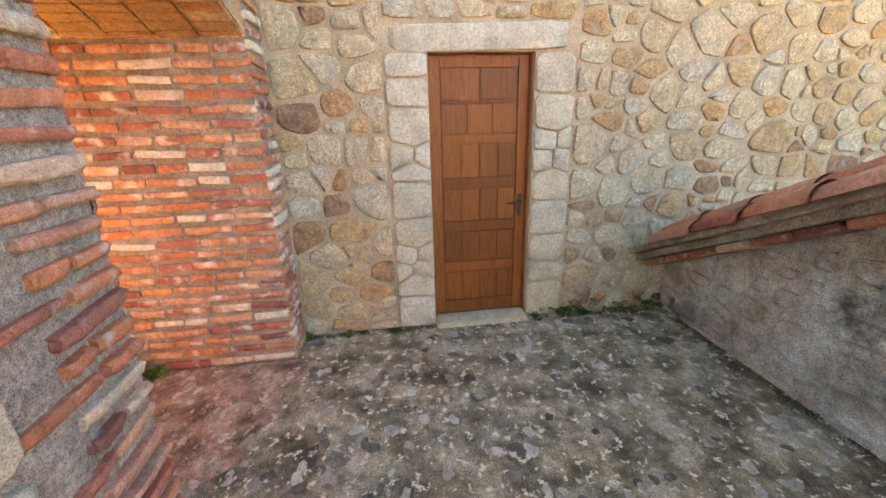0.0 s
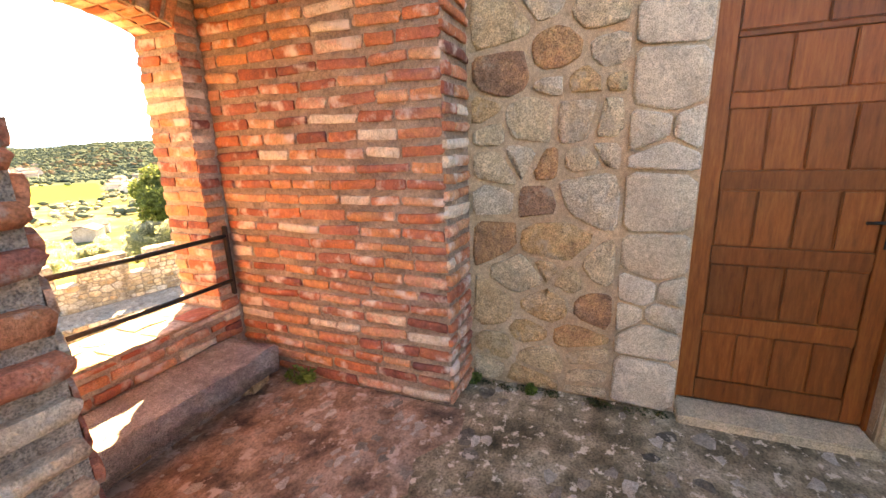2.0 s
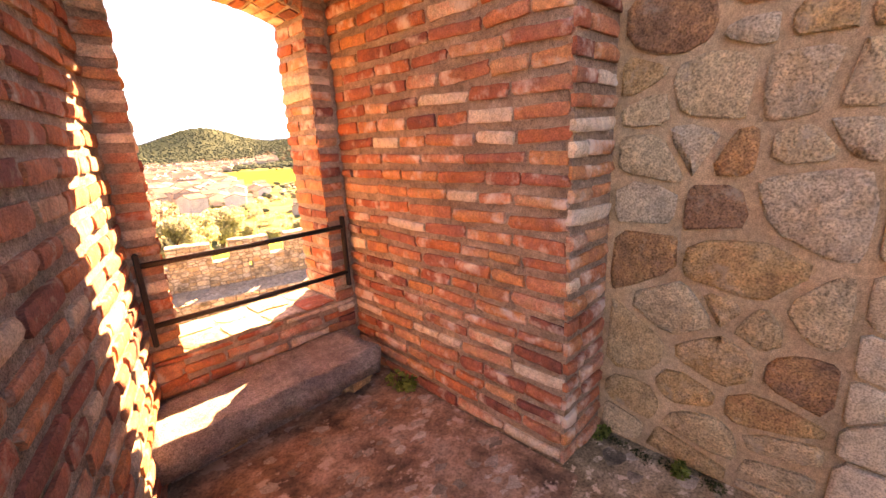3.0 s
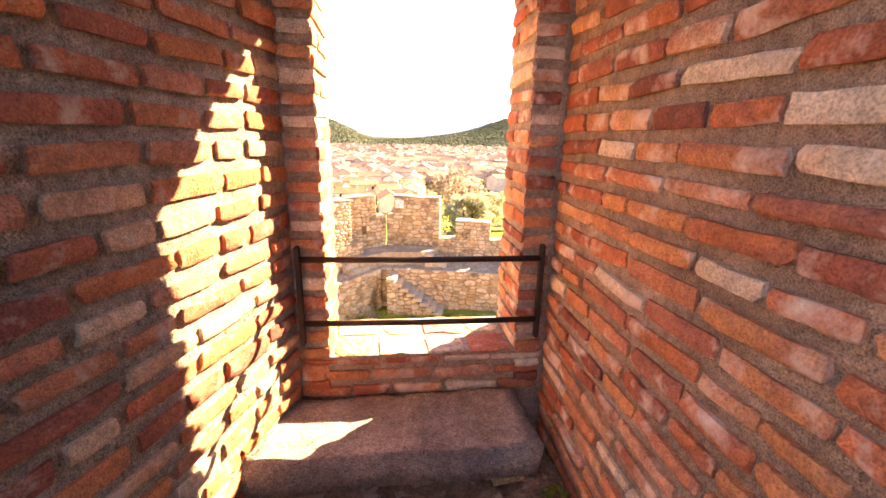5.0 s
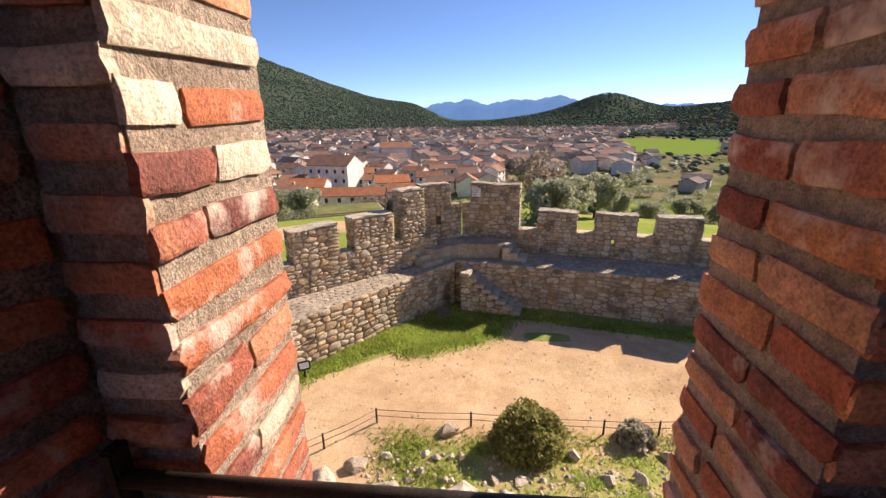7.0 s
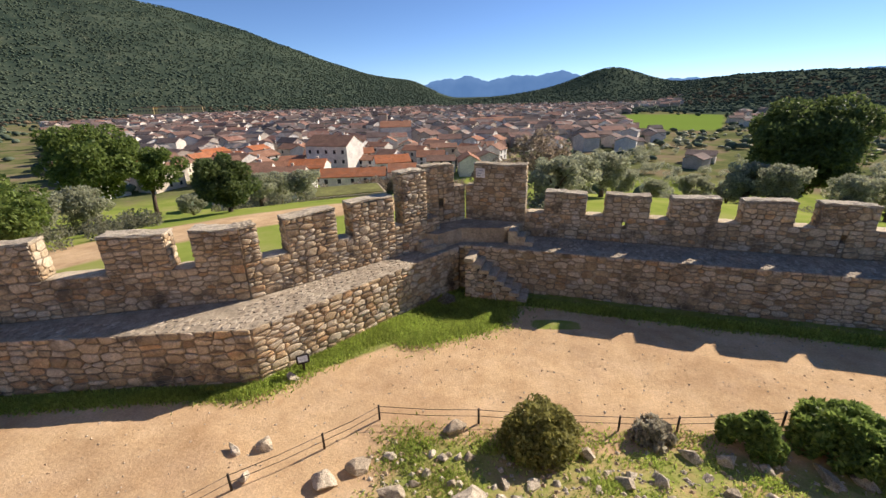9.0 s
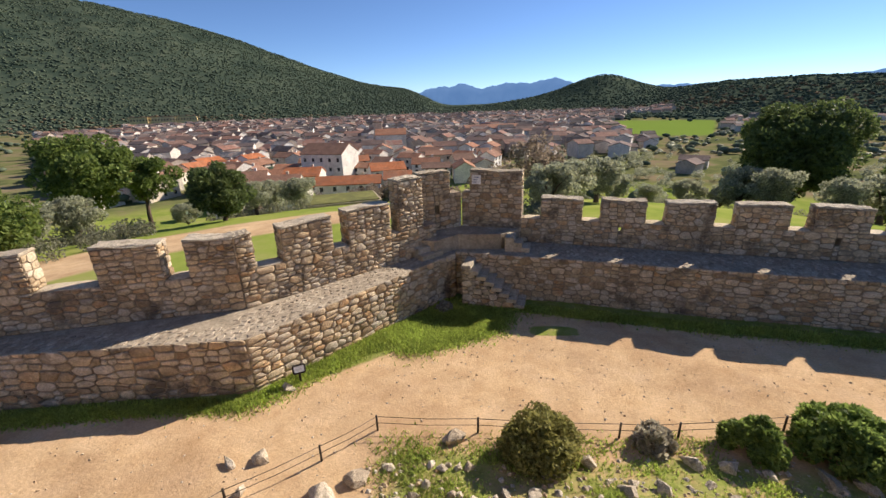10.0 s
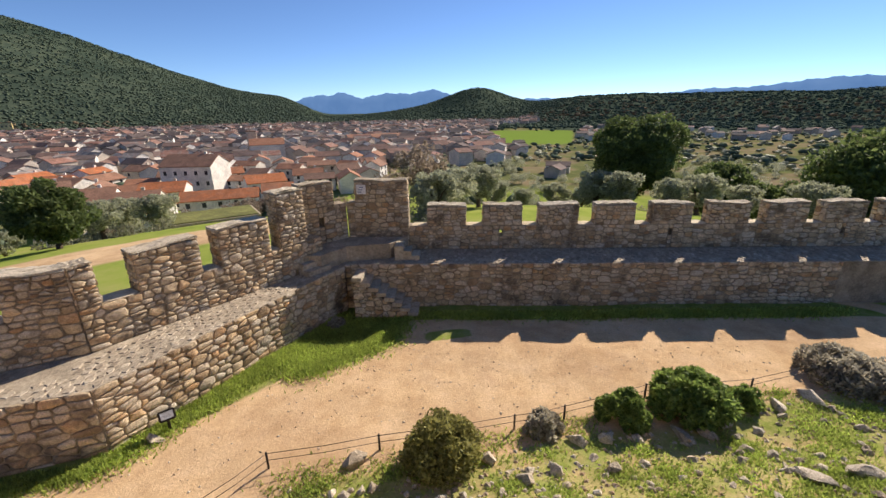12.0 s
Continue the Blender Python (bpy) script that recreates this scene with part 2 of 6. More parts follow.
def add_prism(bm, plan, z0, z1):
    """A solid over a plan polygon; z1 may be a number or one height a corner."""
    tops = z1 if isinstance(z1, (list, tuple)) else [z1] * len(plan)
    lo = [bm.verts.new((x, y, z0)) for x, y in plan]
    hi = [bm.verts.new((x, y, z)) for (x, y), z in zip(plan, tops)]
    n = len(plan)
    bm.faces.new(lo[::-1]), bm.faces.new(hi)
    for i in range(n):
        bm.faces.new((lo[i], lo[(i + 1) % n], hi[(i + 1) % n], hi[i]))
    bmesh.ops.recalc_face_normals(bm, faces=bm.faces)
    return bm


def add_tube(bm, pts, radii, sides=8):
    """A tapered tube along points."""
    rings = []
    for i, p in enumerate(pts):
        d = (Vector(pts[min(i + 1, len(pts) - 1)]) - Vector(pts[max(i - 1, 0)])).normalized()
        a = d.orthogonal().normalized()
        c = d.cross(a)
        rings.append([bm.verts.new(Vector(p) + radii[i] * (math.cos(t) * a + math.sin(t) * c)) for t in [2 * math.pi * k / sides for k in range(sides)]])
    for r0, r1 in zip(rings, rings[1:]):
        for k in range(sides):
            f = bm.faces.new((r0[k], r0[(k + 1) % sides], r1[(k + 1) % sides], r1[k]))
            f.smooth = True
    bm.faces.new(rings[0][::-1]), bm.faces.new(rings[-1])
    return bm


def structure(name, bm, material, label, category="wall"):
    return tagged(part(name, bm, material, None), label, category, kind="structure")


rng = random.Random(7)


def brick_shapes(material, count=12):
    """Unit bricks with worn, uneven arrises: x and z from -0.5 to 0.5, y from the wall's face (0) to the front (1)."""
    out = []
    for k in range(count):
        nx, nz, vs, fs = 5, 4, [], []
        cut = [rng.uniform(-0.05, 0.05) for _ in range(8)]
        for j in range(nz):
            for i in range(nx):
                x, z = i / (nx - 1) - 0.5, j / (nz - 1) - 0.5
                edge = i in (0, nx - 1) or j in (0, nz - 1)
                corner = i in (0, nx - 1) and j in (0, nz - 1)
                y = 1.0 + rng.uniform(-0.10, 0.08) - (rng.uniform(0.08, 0.34) if edge else 0) - (rng.uniform(0.1, 0.4) if corner else 0)
                x *= 1 - (rng.uniform(0.0, 0.07) if corner else 0)
                vs.append((x + (cut[j] if edge else 0) * 0.6, y, z * (1 - rng.uniform(0, 0.16) * (j in (0, nz - 1))) + rng.uniform(-0.03, 0.03)))
        fs += [(j * nx + i, (j + 1) * nx + i, (j + 1) * nx + i + 1, j * nx + i + 1) for j in range(nz - 1) for i in range(nx - 1)]
        rim = [i for i in range(nx)] + [j * nx + nx - 1 for j in range(1, nz)] + [(nz - 1) * nx + i for i in range(nx - 2, -1, -1)] + [j * nx for j in range(nz - 2, 0, -1)]
        b0 = len(vs)
        vs += [(vs[r][0], -0.3, vs[r][2]) for r in rim]
        m = len(rim)
        fs += [(rim[q], rim[(q + 1) % m], b0 + (q + 1) % m, b0 + q) for q in range(m)]
        me = mesh_of("brick", vs, fs, material)
        me.polygons.foreach_set("use_smooth", [q < (nx - 1) * (nz - 1) for q in range(len(fs))])
        out.append(me)
    return out


def stone_shapes(material, count=16, sides=11, power=3.2, low=0.84):
    """Unit field stones: blunt, uneven outlines with a bulging front."""
    out = []
    for k in range(count):
        vs, fs = [], []
        turn = rng.uniform(0, 1)
        rad = []
        for i in range(sides):
            t = 2 * math.pi * (i + turn + rng.uniform(-0.25, 0.25)) / sides
            c, s = math.cos(t), math.sin(t)
            r = 0.5 / (abs(c) ** power + abs(s) ** power) ** (1 / power) * rng.uniform(low, 1.0)
            rad.append((c * r, s * r))
        tilt = rng.uniform(-0.25, 0.25), rng.uniform(-0.25, 0.25)
        vs += [(x, -0.3, z) for x, z in rad]
        vs += [(x, 0.55 + 0.3 * (x * tilt[0] + z * tilt[1]), z) for x, z in rad]
        vs += [(x * 0.80 + rng.uniform(-0.02, 0.02), 0.95 + x * tilt[0] + z * tilt[1] + rng.uniform(-0.1, 0.1), z * 0.80) for x, z in rad]
        vs += [(rng.uniform(-0.1, 0.1), 1.0 + rng.uniform(-0.1, 0.1), rng.uniform(-0.1, 0.1))]
        n = sides
        for i in range(n):
            j = (i + 1) % n
            fs += [(i, n + i, n + j, j), (n + i, 2 * n + i, 2 * n + j, n + j), (2 * n + i, 3 * n, 2 * n + j)]
        out.append(mesh_of("stone", vs, fs, material, smooth=True))
    return out


BRICKS, BRICKS_DARK = brick_shapes(BRICK, 24), brick_shapes(BRICK_DARK, 24)
RUBBLES = stone_shapes(RUBBLE, power=4.5)
DRESSED = stone_shapes(GRANITE_PALE, 8, 12, 9.0, 0.93)
COBBLES = stone_shapes(PEBBLE, 16, 7, 2.4, 0.5)


def lay(name, shape, parent, u, n, up, place, w, d, h):
    """One piece: its width along u, its depth along n and its height along up."""
    ob = new(name, shape)
    ob.parent = parent
    m = Matrix((u * w, n * d, up * h)).transposed().to_4x4()
    m.translation = place
    ob.matrix_basis = m
    return ob


def masonry(parent, a, b, z0, z1, shapes, name="stone", row=(0.16, 0.28), wide=(0.2, 0.42), gap=0.02, proud=0.03, spans=None, sink=0.0, wander=0.0, top=None, vary=0.4, bed=None):
    """Courses of pieces on the face from a to b (plan points, the open side on the left hand). spans(z): the stretches that are wall at that height."""
    a, b = Vector((*a, 0)), Vector((*b, 0))
    u = (b - a).normalized()
    n, up, length = Vector((0, 0, 1)).cross(u), Vector((0, 0, 1)), (b - a).length
    z, count = z0, 0
    while z < z1 - 0.3 * row[0]:
        h = min(rng.uniform(*row), z1 - z)
        if z1 - z - h < 0.6 * row[0]:
            h = z1 - z
        for s0, s1 in (spans(z + h / 2) if spans else [(0, length)]):
            s = s0
            while s < s1 - 0.02:
                w = rng.uniform(*wide)
                if s + w > s1 - 0.6 * wide[0]:
                    w = s1 - s
                hh = h * rng.uniform(1 - vary * 0.3, 1.0)
                zz = z + h / 2 + wander * math.sin(s * 1.3 + z)
                if not (top and zz + hh / 2 > top(s + w / 2)):
                    flip = rng.choice((1, 1, -1))
                    tilt = rng.uniform(-1, 1) * 0.02 * (1 + 3 * vary)
                    uu = (u + up * tilt).normalized()
                    lay(name, rng.choice(shapes), parent, uu, n, uu.cross(n), a + u * (s + w / 2) + up * zz - n * sink,
                        max(w - gap * rng.uniform(0.6, 1.6), 0.03), proud * rng.uniform(0.55, 1.25), max(hh - (bed or gap), 0.02))
                    count += 1
                s += w
        z += h
    return count


def split_blocks(s0, s1, z0, z1, size, out):
    """Cut a face into uneven blocks, across or upright, until they are about the given size."""
    w, h = s1 - s0, z1 - z0
    tw, th = size[0] * rng.uniform(0.75, 1.7), size[1] * rng.uniform(0.8, 1.7)
    if w <= tw and h <= th:
        out.append((s0, s1, z0, z1))
    elif h / size[1] >= w / size[0] * rng.uniform(0.5, 1.2):
        m = z0 + h * rng.uniform(0.34, 0.66)
        split_blocks(s0, s1, z0, m, size, out), split_blocks(s0, s1, m, z1, size, out)
    else:
        m = s0 + w * rng.uniform(0.34, 0.66)
        split_blocks(s0, m, z0, z1, size, out), split_blocks(m, s1, z0, z1, size, out)


def fitted_cell(c, cells, area, size):
    """The outline of one stone: the part of the face nearer to it, by its size, than to its neighbours."""
    poly = [(area[0], area[2]), (area[1], area[2]), (area[1], area[3]), (area[0], area[3])]
    sx, sz = size[0], size[1]
    for o in cells:
        if o is c or abs(o[0] - c[0]) > 3.2 * sx or abs(o[1] - c[1]) > 3.2 * sz:
            continue
        nx, nz = (o[0] - c[0]) / sx ** 2, (o[1] - c[1]) / sz ** 2
        lim = nx * (o[0] + c[0]) / 2 + nz * (o[1] + c[1]) / 2 + (c[2] * c[3] - o[2] * o[3]) / (sx * sz) * 0.12
        out = []
        for q in range(len(poly)):
            a, b = poly[q - 1], poly[q]
            da, db = a[0] * nx + a[1] * nz - lim, b[0] * nx + b[1] * nz - lim
            if (da < 0) != (db < 0):
                t = da / (da - db)
                out.append((a[0] + (b[0] - a[0]) * t, a[1] + (b[1] - a[1]) * t))
            if db < 0:
                out.append(b)
        poly = out
        if len(poly) < 3:
            return []
    return poly


def rubble(parent, a, b, z0, z1, material, size=(0.3, 0.24), gap=0.02, proud=0.03, hole=None, top=None, name="stone", rough=0.12, tilt=0.05):
    """Roughly squared stones on the face from a to b (the open side on the left hand); hole: a stretch (s0, s1, z0, z1) left free."""
    a, b = Vector((*a, 0)), Vector((*b, 0))
    u = (b - a).normalized()
    n, length = Vector((0, 0, 1)).cross(u), (b - a).length
    blocks, areas = [], [(0, length, z0, z1)]
    if hole:
        areas = [(0, hole[0], z0, z1), (hole[0], hole[1], hole[3], z1), (hole[1], length, z0, z1)]
        if hole[2] > z0:
            areas.append((hole[0], hole[1], z0, hole[2]))
    for area in areas:
        if area[1] - area[0] < 0.03 or area[3] - area[2] < 0.03:
            continue
        own = []
        split_blocks(*area, size, own)
        cells = []
        for p0, p1, q0, q1 in own:
            w, h = p1 - p0, q1 - q0
            cells.append(((p0 + p1) / 2 + rng.uniform(-tilt, tilt) * w * 2, (q0 + q1) / 2 + rng.uniform(-tilt, tilt) * h * 2, w, h))
        for c in cells:
            blocks.append((c, fitted_cell(c, cells, area, size)))
    for (cx, cz, wide, tall), outline in blocks:
        if len(outline) < 3 or min(wide, tall) < 0.04 or (top and cz + tall * 0.35 > top(cx)):
            continue
        cx, cz = sum(p[0] for p in outline) / len(outline), sum(p[1] for p in outline) / len(outline)
        kx, kz = max(1 - gap / wide * 1.1, 0.5), max(1 - gap / tall * 1.1, 0.5)
        cut = []
        for q in range(len(outline)):
            p, b0, b1 = outline[q], outline[q - 1], outline[(q + 1) % len(outline)]
            for o in (b0, b1):
                c = rng.uniform(0.08, 0.08 + 1.4 * rough)
                cut.append(((p[0] + (o[0] - p[0]) * c - cx) * kx * (1 - rng.uniform(0, rough * 0.4)), (p[1] + (o[1] - p[1]) * c - cz) * kz * (1 - rng.uniform(0, rough * 0.4))))
        lean = rng.uniform(-0.02, 0.02)
        cut = [(x - z * lean, z + x * lean) for x, z in cut]
        d = proud * rng.uniform(0.55, 1.3)
        tx, tz = rng.uniform(-0.06, 0.06), rng.uniform(-0.06, 0.06)
        m = len(cut)
        vs = [(x, -0.02, y) for x, y in cut] + [(x, d * 0.78 + x * tx + y * tz, y) for x, y in cut]
        vs += [(x * 0.9 + rng.uniform(-0.008, 0.008), d * rng.uniform(0.88, 1.12) + x * tx + y * tz, y * 0.9 + rng.uniform(-0.006, 0.006)) for x, y in cut] + [(0, d * rng.uniform(0.9, 1.15), 0)]
        fs = []
        for i in range(m):
            j = (i + 1) % m
            fs += [(j, m + j, m + i, i), (m + j, 2 * m + j, 2 * m + i, m + i), (2 * m + j, 3 * m, 2 * m + i)]
        me = mesh_of(name, vs, [tuple(reversed(f)) for f in fs], material, smooth=False)
        me.polygons.foreach_set("use_smooth", [i % 3 != 0 for i in range(len(fs))])
        ob = new(name, me)
        ob.parent = parent
        mm = Matrix((u, n, Vector((0, 0, 1)))).transposed().to_4x4()
        mm.translation = a + u * cx + Vector((0, 0, cz))
        ob.matrix_basis = mm


# ---- the terrace and the window niche ----
floor = structure("floor", add_box(bmesh.new(), -7.5, 0.6, -6.5, 0.02, -0.3, 0.0), FLOOR, "worn dark terrace floor with pale inlaid stones", "floor")

EARTH = mottled("worn_red_earth", [(0.25, (0.20, 0.13, 0.09)), (0.45, (0.42, 0.26, 0.17)), (0.6, (0.56, 0.38, 0.27)), (0.8, (0.40, 0.31, 0.24))], scale=20, coarse=6, bump=1.0, depth=0.025, per="noise", dark=0.45, patch=0.9, stain=((0.60, 0.46, 0.36), 9, 0.57, 0.63))
structure("floor_niche", add_prism(bmesh.new(), [(-1.62, -0.9), (-1.5, -1.08), (-1.36, -1.1), (-1.22, -1.3), (-1.05, -1.26), (-0.9, -1.42), (-0.72, -1.36), (-0.5, -1.5), (-0.32, -1.46), (-0.31, 0.0), (-1.37, 0.0)], -0.02, 0.004), EARTH, "worn reddish mortar floor of the window niche", "floor")
DOOR0, DOOR1, DOOR_H = -2.44, -3.20, 2.05
bm = bmesh.new()
add_box(bm, 0.015, 0.55, DOOR0, -1.1, -0.3, 3.4)
add_box(bm, 0.015, 0.55, -7.0, DOOR1, -0.3, 3.4)
add_box(bm, 0.015, 0.55, DOOR1, DOOR0, DOOR_H, 3.4)
wall_door = structure("wall_east", bm, MORTAR_SAND, "rubble wall of pale granite and sandstone set in sandy mortar")

PIER_Y = -1.385
# right-hand side of the niche, standing proud of the door wall
wall_niche_r = structure("wall_niche_east", add_box(bmesh.new(), -0.305, 0.013, PIER_Y, 0.02, -0.3, 3.4), EARTH_MORTAR, "niche wall of worn red bricks in lime mortar")
NL0, NL1 = (-1.36, 0.0), (-1.74, -1.29)
bm = add_prism(bmesh.new(), [(NL0[0] - 0.015, 0.02), (NL1[0] - 0.012, NL1[1] + 0.012), (-7.5, NL1[1] + 0.012), (-7.5, 0.02)], -0.3, 3.4)
wall_niche_l = structure("wall_niche_west", bm, MORTAR_GREY, "niche wall and pier of weathered bricks and rubble in grey mortar")

# the outer wall with its window, jambs and sill
WX0, WX1, WY, SILL, SPRING, RISE = -1.252, -0.445, 0.33, 0.42, 1.95, 0.08
bm = bmesh.new()
add_box(bm, -7.5, WX0, 0.022, WY, -5.6, 3.4)
add_box(bm, WX1, 4.0, 0.022, WY, -5.6, 3.4)
add_box(bm, WX0, WX1, 0.022, WY - 0.002, -5.6, SILL - 0.05)
add_box(bm, WX0, WX1, 0.022, 0.385, SILL - 0.05, SILL)
for k in range(10):
    t0, t1 = WX0 + (WX1 - WX0) * k / 10, WX0 + (WX1 - WX0) * (k + 1) / 10
    arch = [SPRING + RISE * (1 - (2 * (t - WX0) / (WX1 - WX0) - 1) ** 2) for t in (t0, t1)]
    vs = [bm.verts.new(p) for y in (0.022, WY) for p in ((t0, y, arch[0]), (t1, y, arch[1]), (t1, y, 3.4), (t0, y, 3.4))]
    for f in ((0, 1, 2, 3), (7, 6, 5, 4), (0, 4, 5, 1), (2, 6, 7, 3), (1, 5, 6, 2), (0, 3, 7, 4)):
        bm.faces.new([vs[i] for i in f])
bmesh.ops.recalc_face_normals(bm, faces=bm.faces)
wall_window = structure("wall_north", bm, MORTAR, "outer tower wall with an arched brick window opening")

# vault over the niche
bm = bmesh.new()
N = 12


def vault_z(f):
    return 2.1 + 0.2 * (1 - (2 * f - 1) ** 2)
for k in range(N):
    f0, f1 = k / N, (k + 1) / N
    q = []
    for f in (f0, f1):
        for (xl, y) in ((-1.76, -1.28), (-1.39, 0.018)):
            x = xl + (-0.28 - xl) * f
            y = y - 0.1 * f * (y < -1)
            q += [(x, y, vault_z(f)), (x, y, 3.38)]
    vs = [bm.verts.new(p) for p in q]
    for f in ((0, 2, 6, 4), (1, 5, 7, 3), (0, 4, 5, 1), (2, 3, 7, 6)):
        bm.faces.new([vs[i] for i in f])
for k in range(20):
    for j in range(6):
        f0, f1, g0, g1 = k / 20 + 0.004, (k + 1) / 20 - 0.006, j / 6 + 0.008, (j + 1) / 6 - 0.008
        lo, hi = [], []
        for f, g in ((f0, g0), (f1, g0), (f1, g1), (f0, g1)):
            xl, y = -1.76 + 0.37 * g, -1.282 + 1.29 * g
            x, z = xl + (-0.28 - xl) * f, vault_z(f)
            y = y - 0.1 * f * (1 - g)
            lo.append(bm.verts.new((x, y, z - 0.016 - rng.uniform(0, 0.008)))), hi.append(bm.verts.new((x, y, z + 0.01)))
        bm.faces.new(lo)
        for i in range(4):
            bm.faces.new((lo[i], hi[i], hi[(i + 1) % 4], lo[(i + 1) % 4]))
bmesh.ops.recalc_face_normals(bm, faces=bm.faces)
ceiling = structure("ceiling", bm, BRICK_VAULT, "shallow brick vault over the window niche", "ceiling")

# unseen walls added to close the terrace behind, kept low for sky light
structure("wall_south", add_box(bmesh.new(), -7.5, 0.0, -7.0, -6.5, -0.3, 1.1), PLASTER, "unseen low wall added to close the terrace")
structure("wall_west", add_box(bmesh.new(), -8.0, -7.52, -7.0, 0.3, -0.3, 1.1), PLASTER, "unseen low wall added to close the terrace")

# ---- outdoor ground ----
YARD = -4.86


def smooth(a, b, v):
    t = np.clip((v - a) / (b - a), 0, 1)
    return t * t * (3 - 2 * t)


def wave(x, y, size, seed=0.0):
    """Cheap uneven relief from summed sines."""
    out = 0
    for k in range(5):
        f, th = 2.1 ** k / size, 1.7 * k + seed
        out = out + np.sin((x * math.cos(th) + y * math.sin(th)) * f * 2.2 + 3.1 * k + seed) * np.sin((-x * math.sin(th) + y * math.cos(th)) * f * 1.7 + k) / 1.7 ** k
    return out / 2


def ground_z(x, y):
    r, az = np.hypot(x, y), np.degrees(np.arctan2(x, y))
    z = YARD - 0.03 * np.clip(y - 8, -2, 6) + 0.05 * wave(x, y, 2.5)
    z = z + 0.75 * smooth(6.6, 3.0, y + 0.25 * np.abs(x - 1) - 0.05 * x) * smooth(-9, -3, x)
    z = z - 20.5 * smooth(16, 125, r) + 0.5 * wave(x, y, 40) * smooth(30, 90, r)
    left = 1.0 + 8.6 * smooth(-6, -42, az) - 5 * smooth(-55, -120, az)
    z = z + np.tan(np.radians(left + 1.2)) * 2600 * smooth(1000, 2700, r) * smooth(-2, -9, az) * (1 + 0.05 * wave(x, y, 420))
    z = z + 66 * np.exp(-((az - 16.8) / 5.0) ** 2 - ((r - 1950) / 420) ** 2) * (1 + 0.04 * wave(x, y, 300))
    z = z + 52 * np.exp(-((az - 14) / 9) ** 2 - ((r - 2100) / 500) ** 2)
    right = smooth(18, 30, az) * smooth(140, 120, az)
    z = z + right * (62 + 12 * wave(x, y, 330)) * smooth(750, 1500, r)
    z = z + (8 + 7 * wave(x, y, 500)) * smooth(1200, 2500, r)
    return z


az_list = np.concatenate([np.arange(-180, -60, 6.0), np.arange(-60, 72, 0.6), np.arange(72, 180, 6.0)])
r_list = np.concatenate([[0.4, 1.5], np.geomspace(2.5, 30, 110), np.geomspace(31, 4300, 105)])
A, R = np.meshgrid(np.radians(az_list), r_list)
GX, GY = R * np.sin(A), R * np.cos(A)
GZ = ground_z(GX, GY)
na, nr = len(az_list), len(r_list)
verts = np.stack([GX.ravel(), GY.ravel(), GZ.ravel()], 1).tolist()
faces = [(j * na + i, j * na + (i + 1) % na, (j + 1) * na + (i + 1) % na, (j + 1) * na + i) for j in range(nr - 1) for i in range(na)]


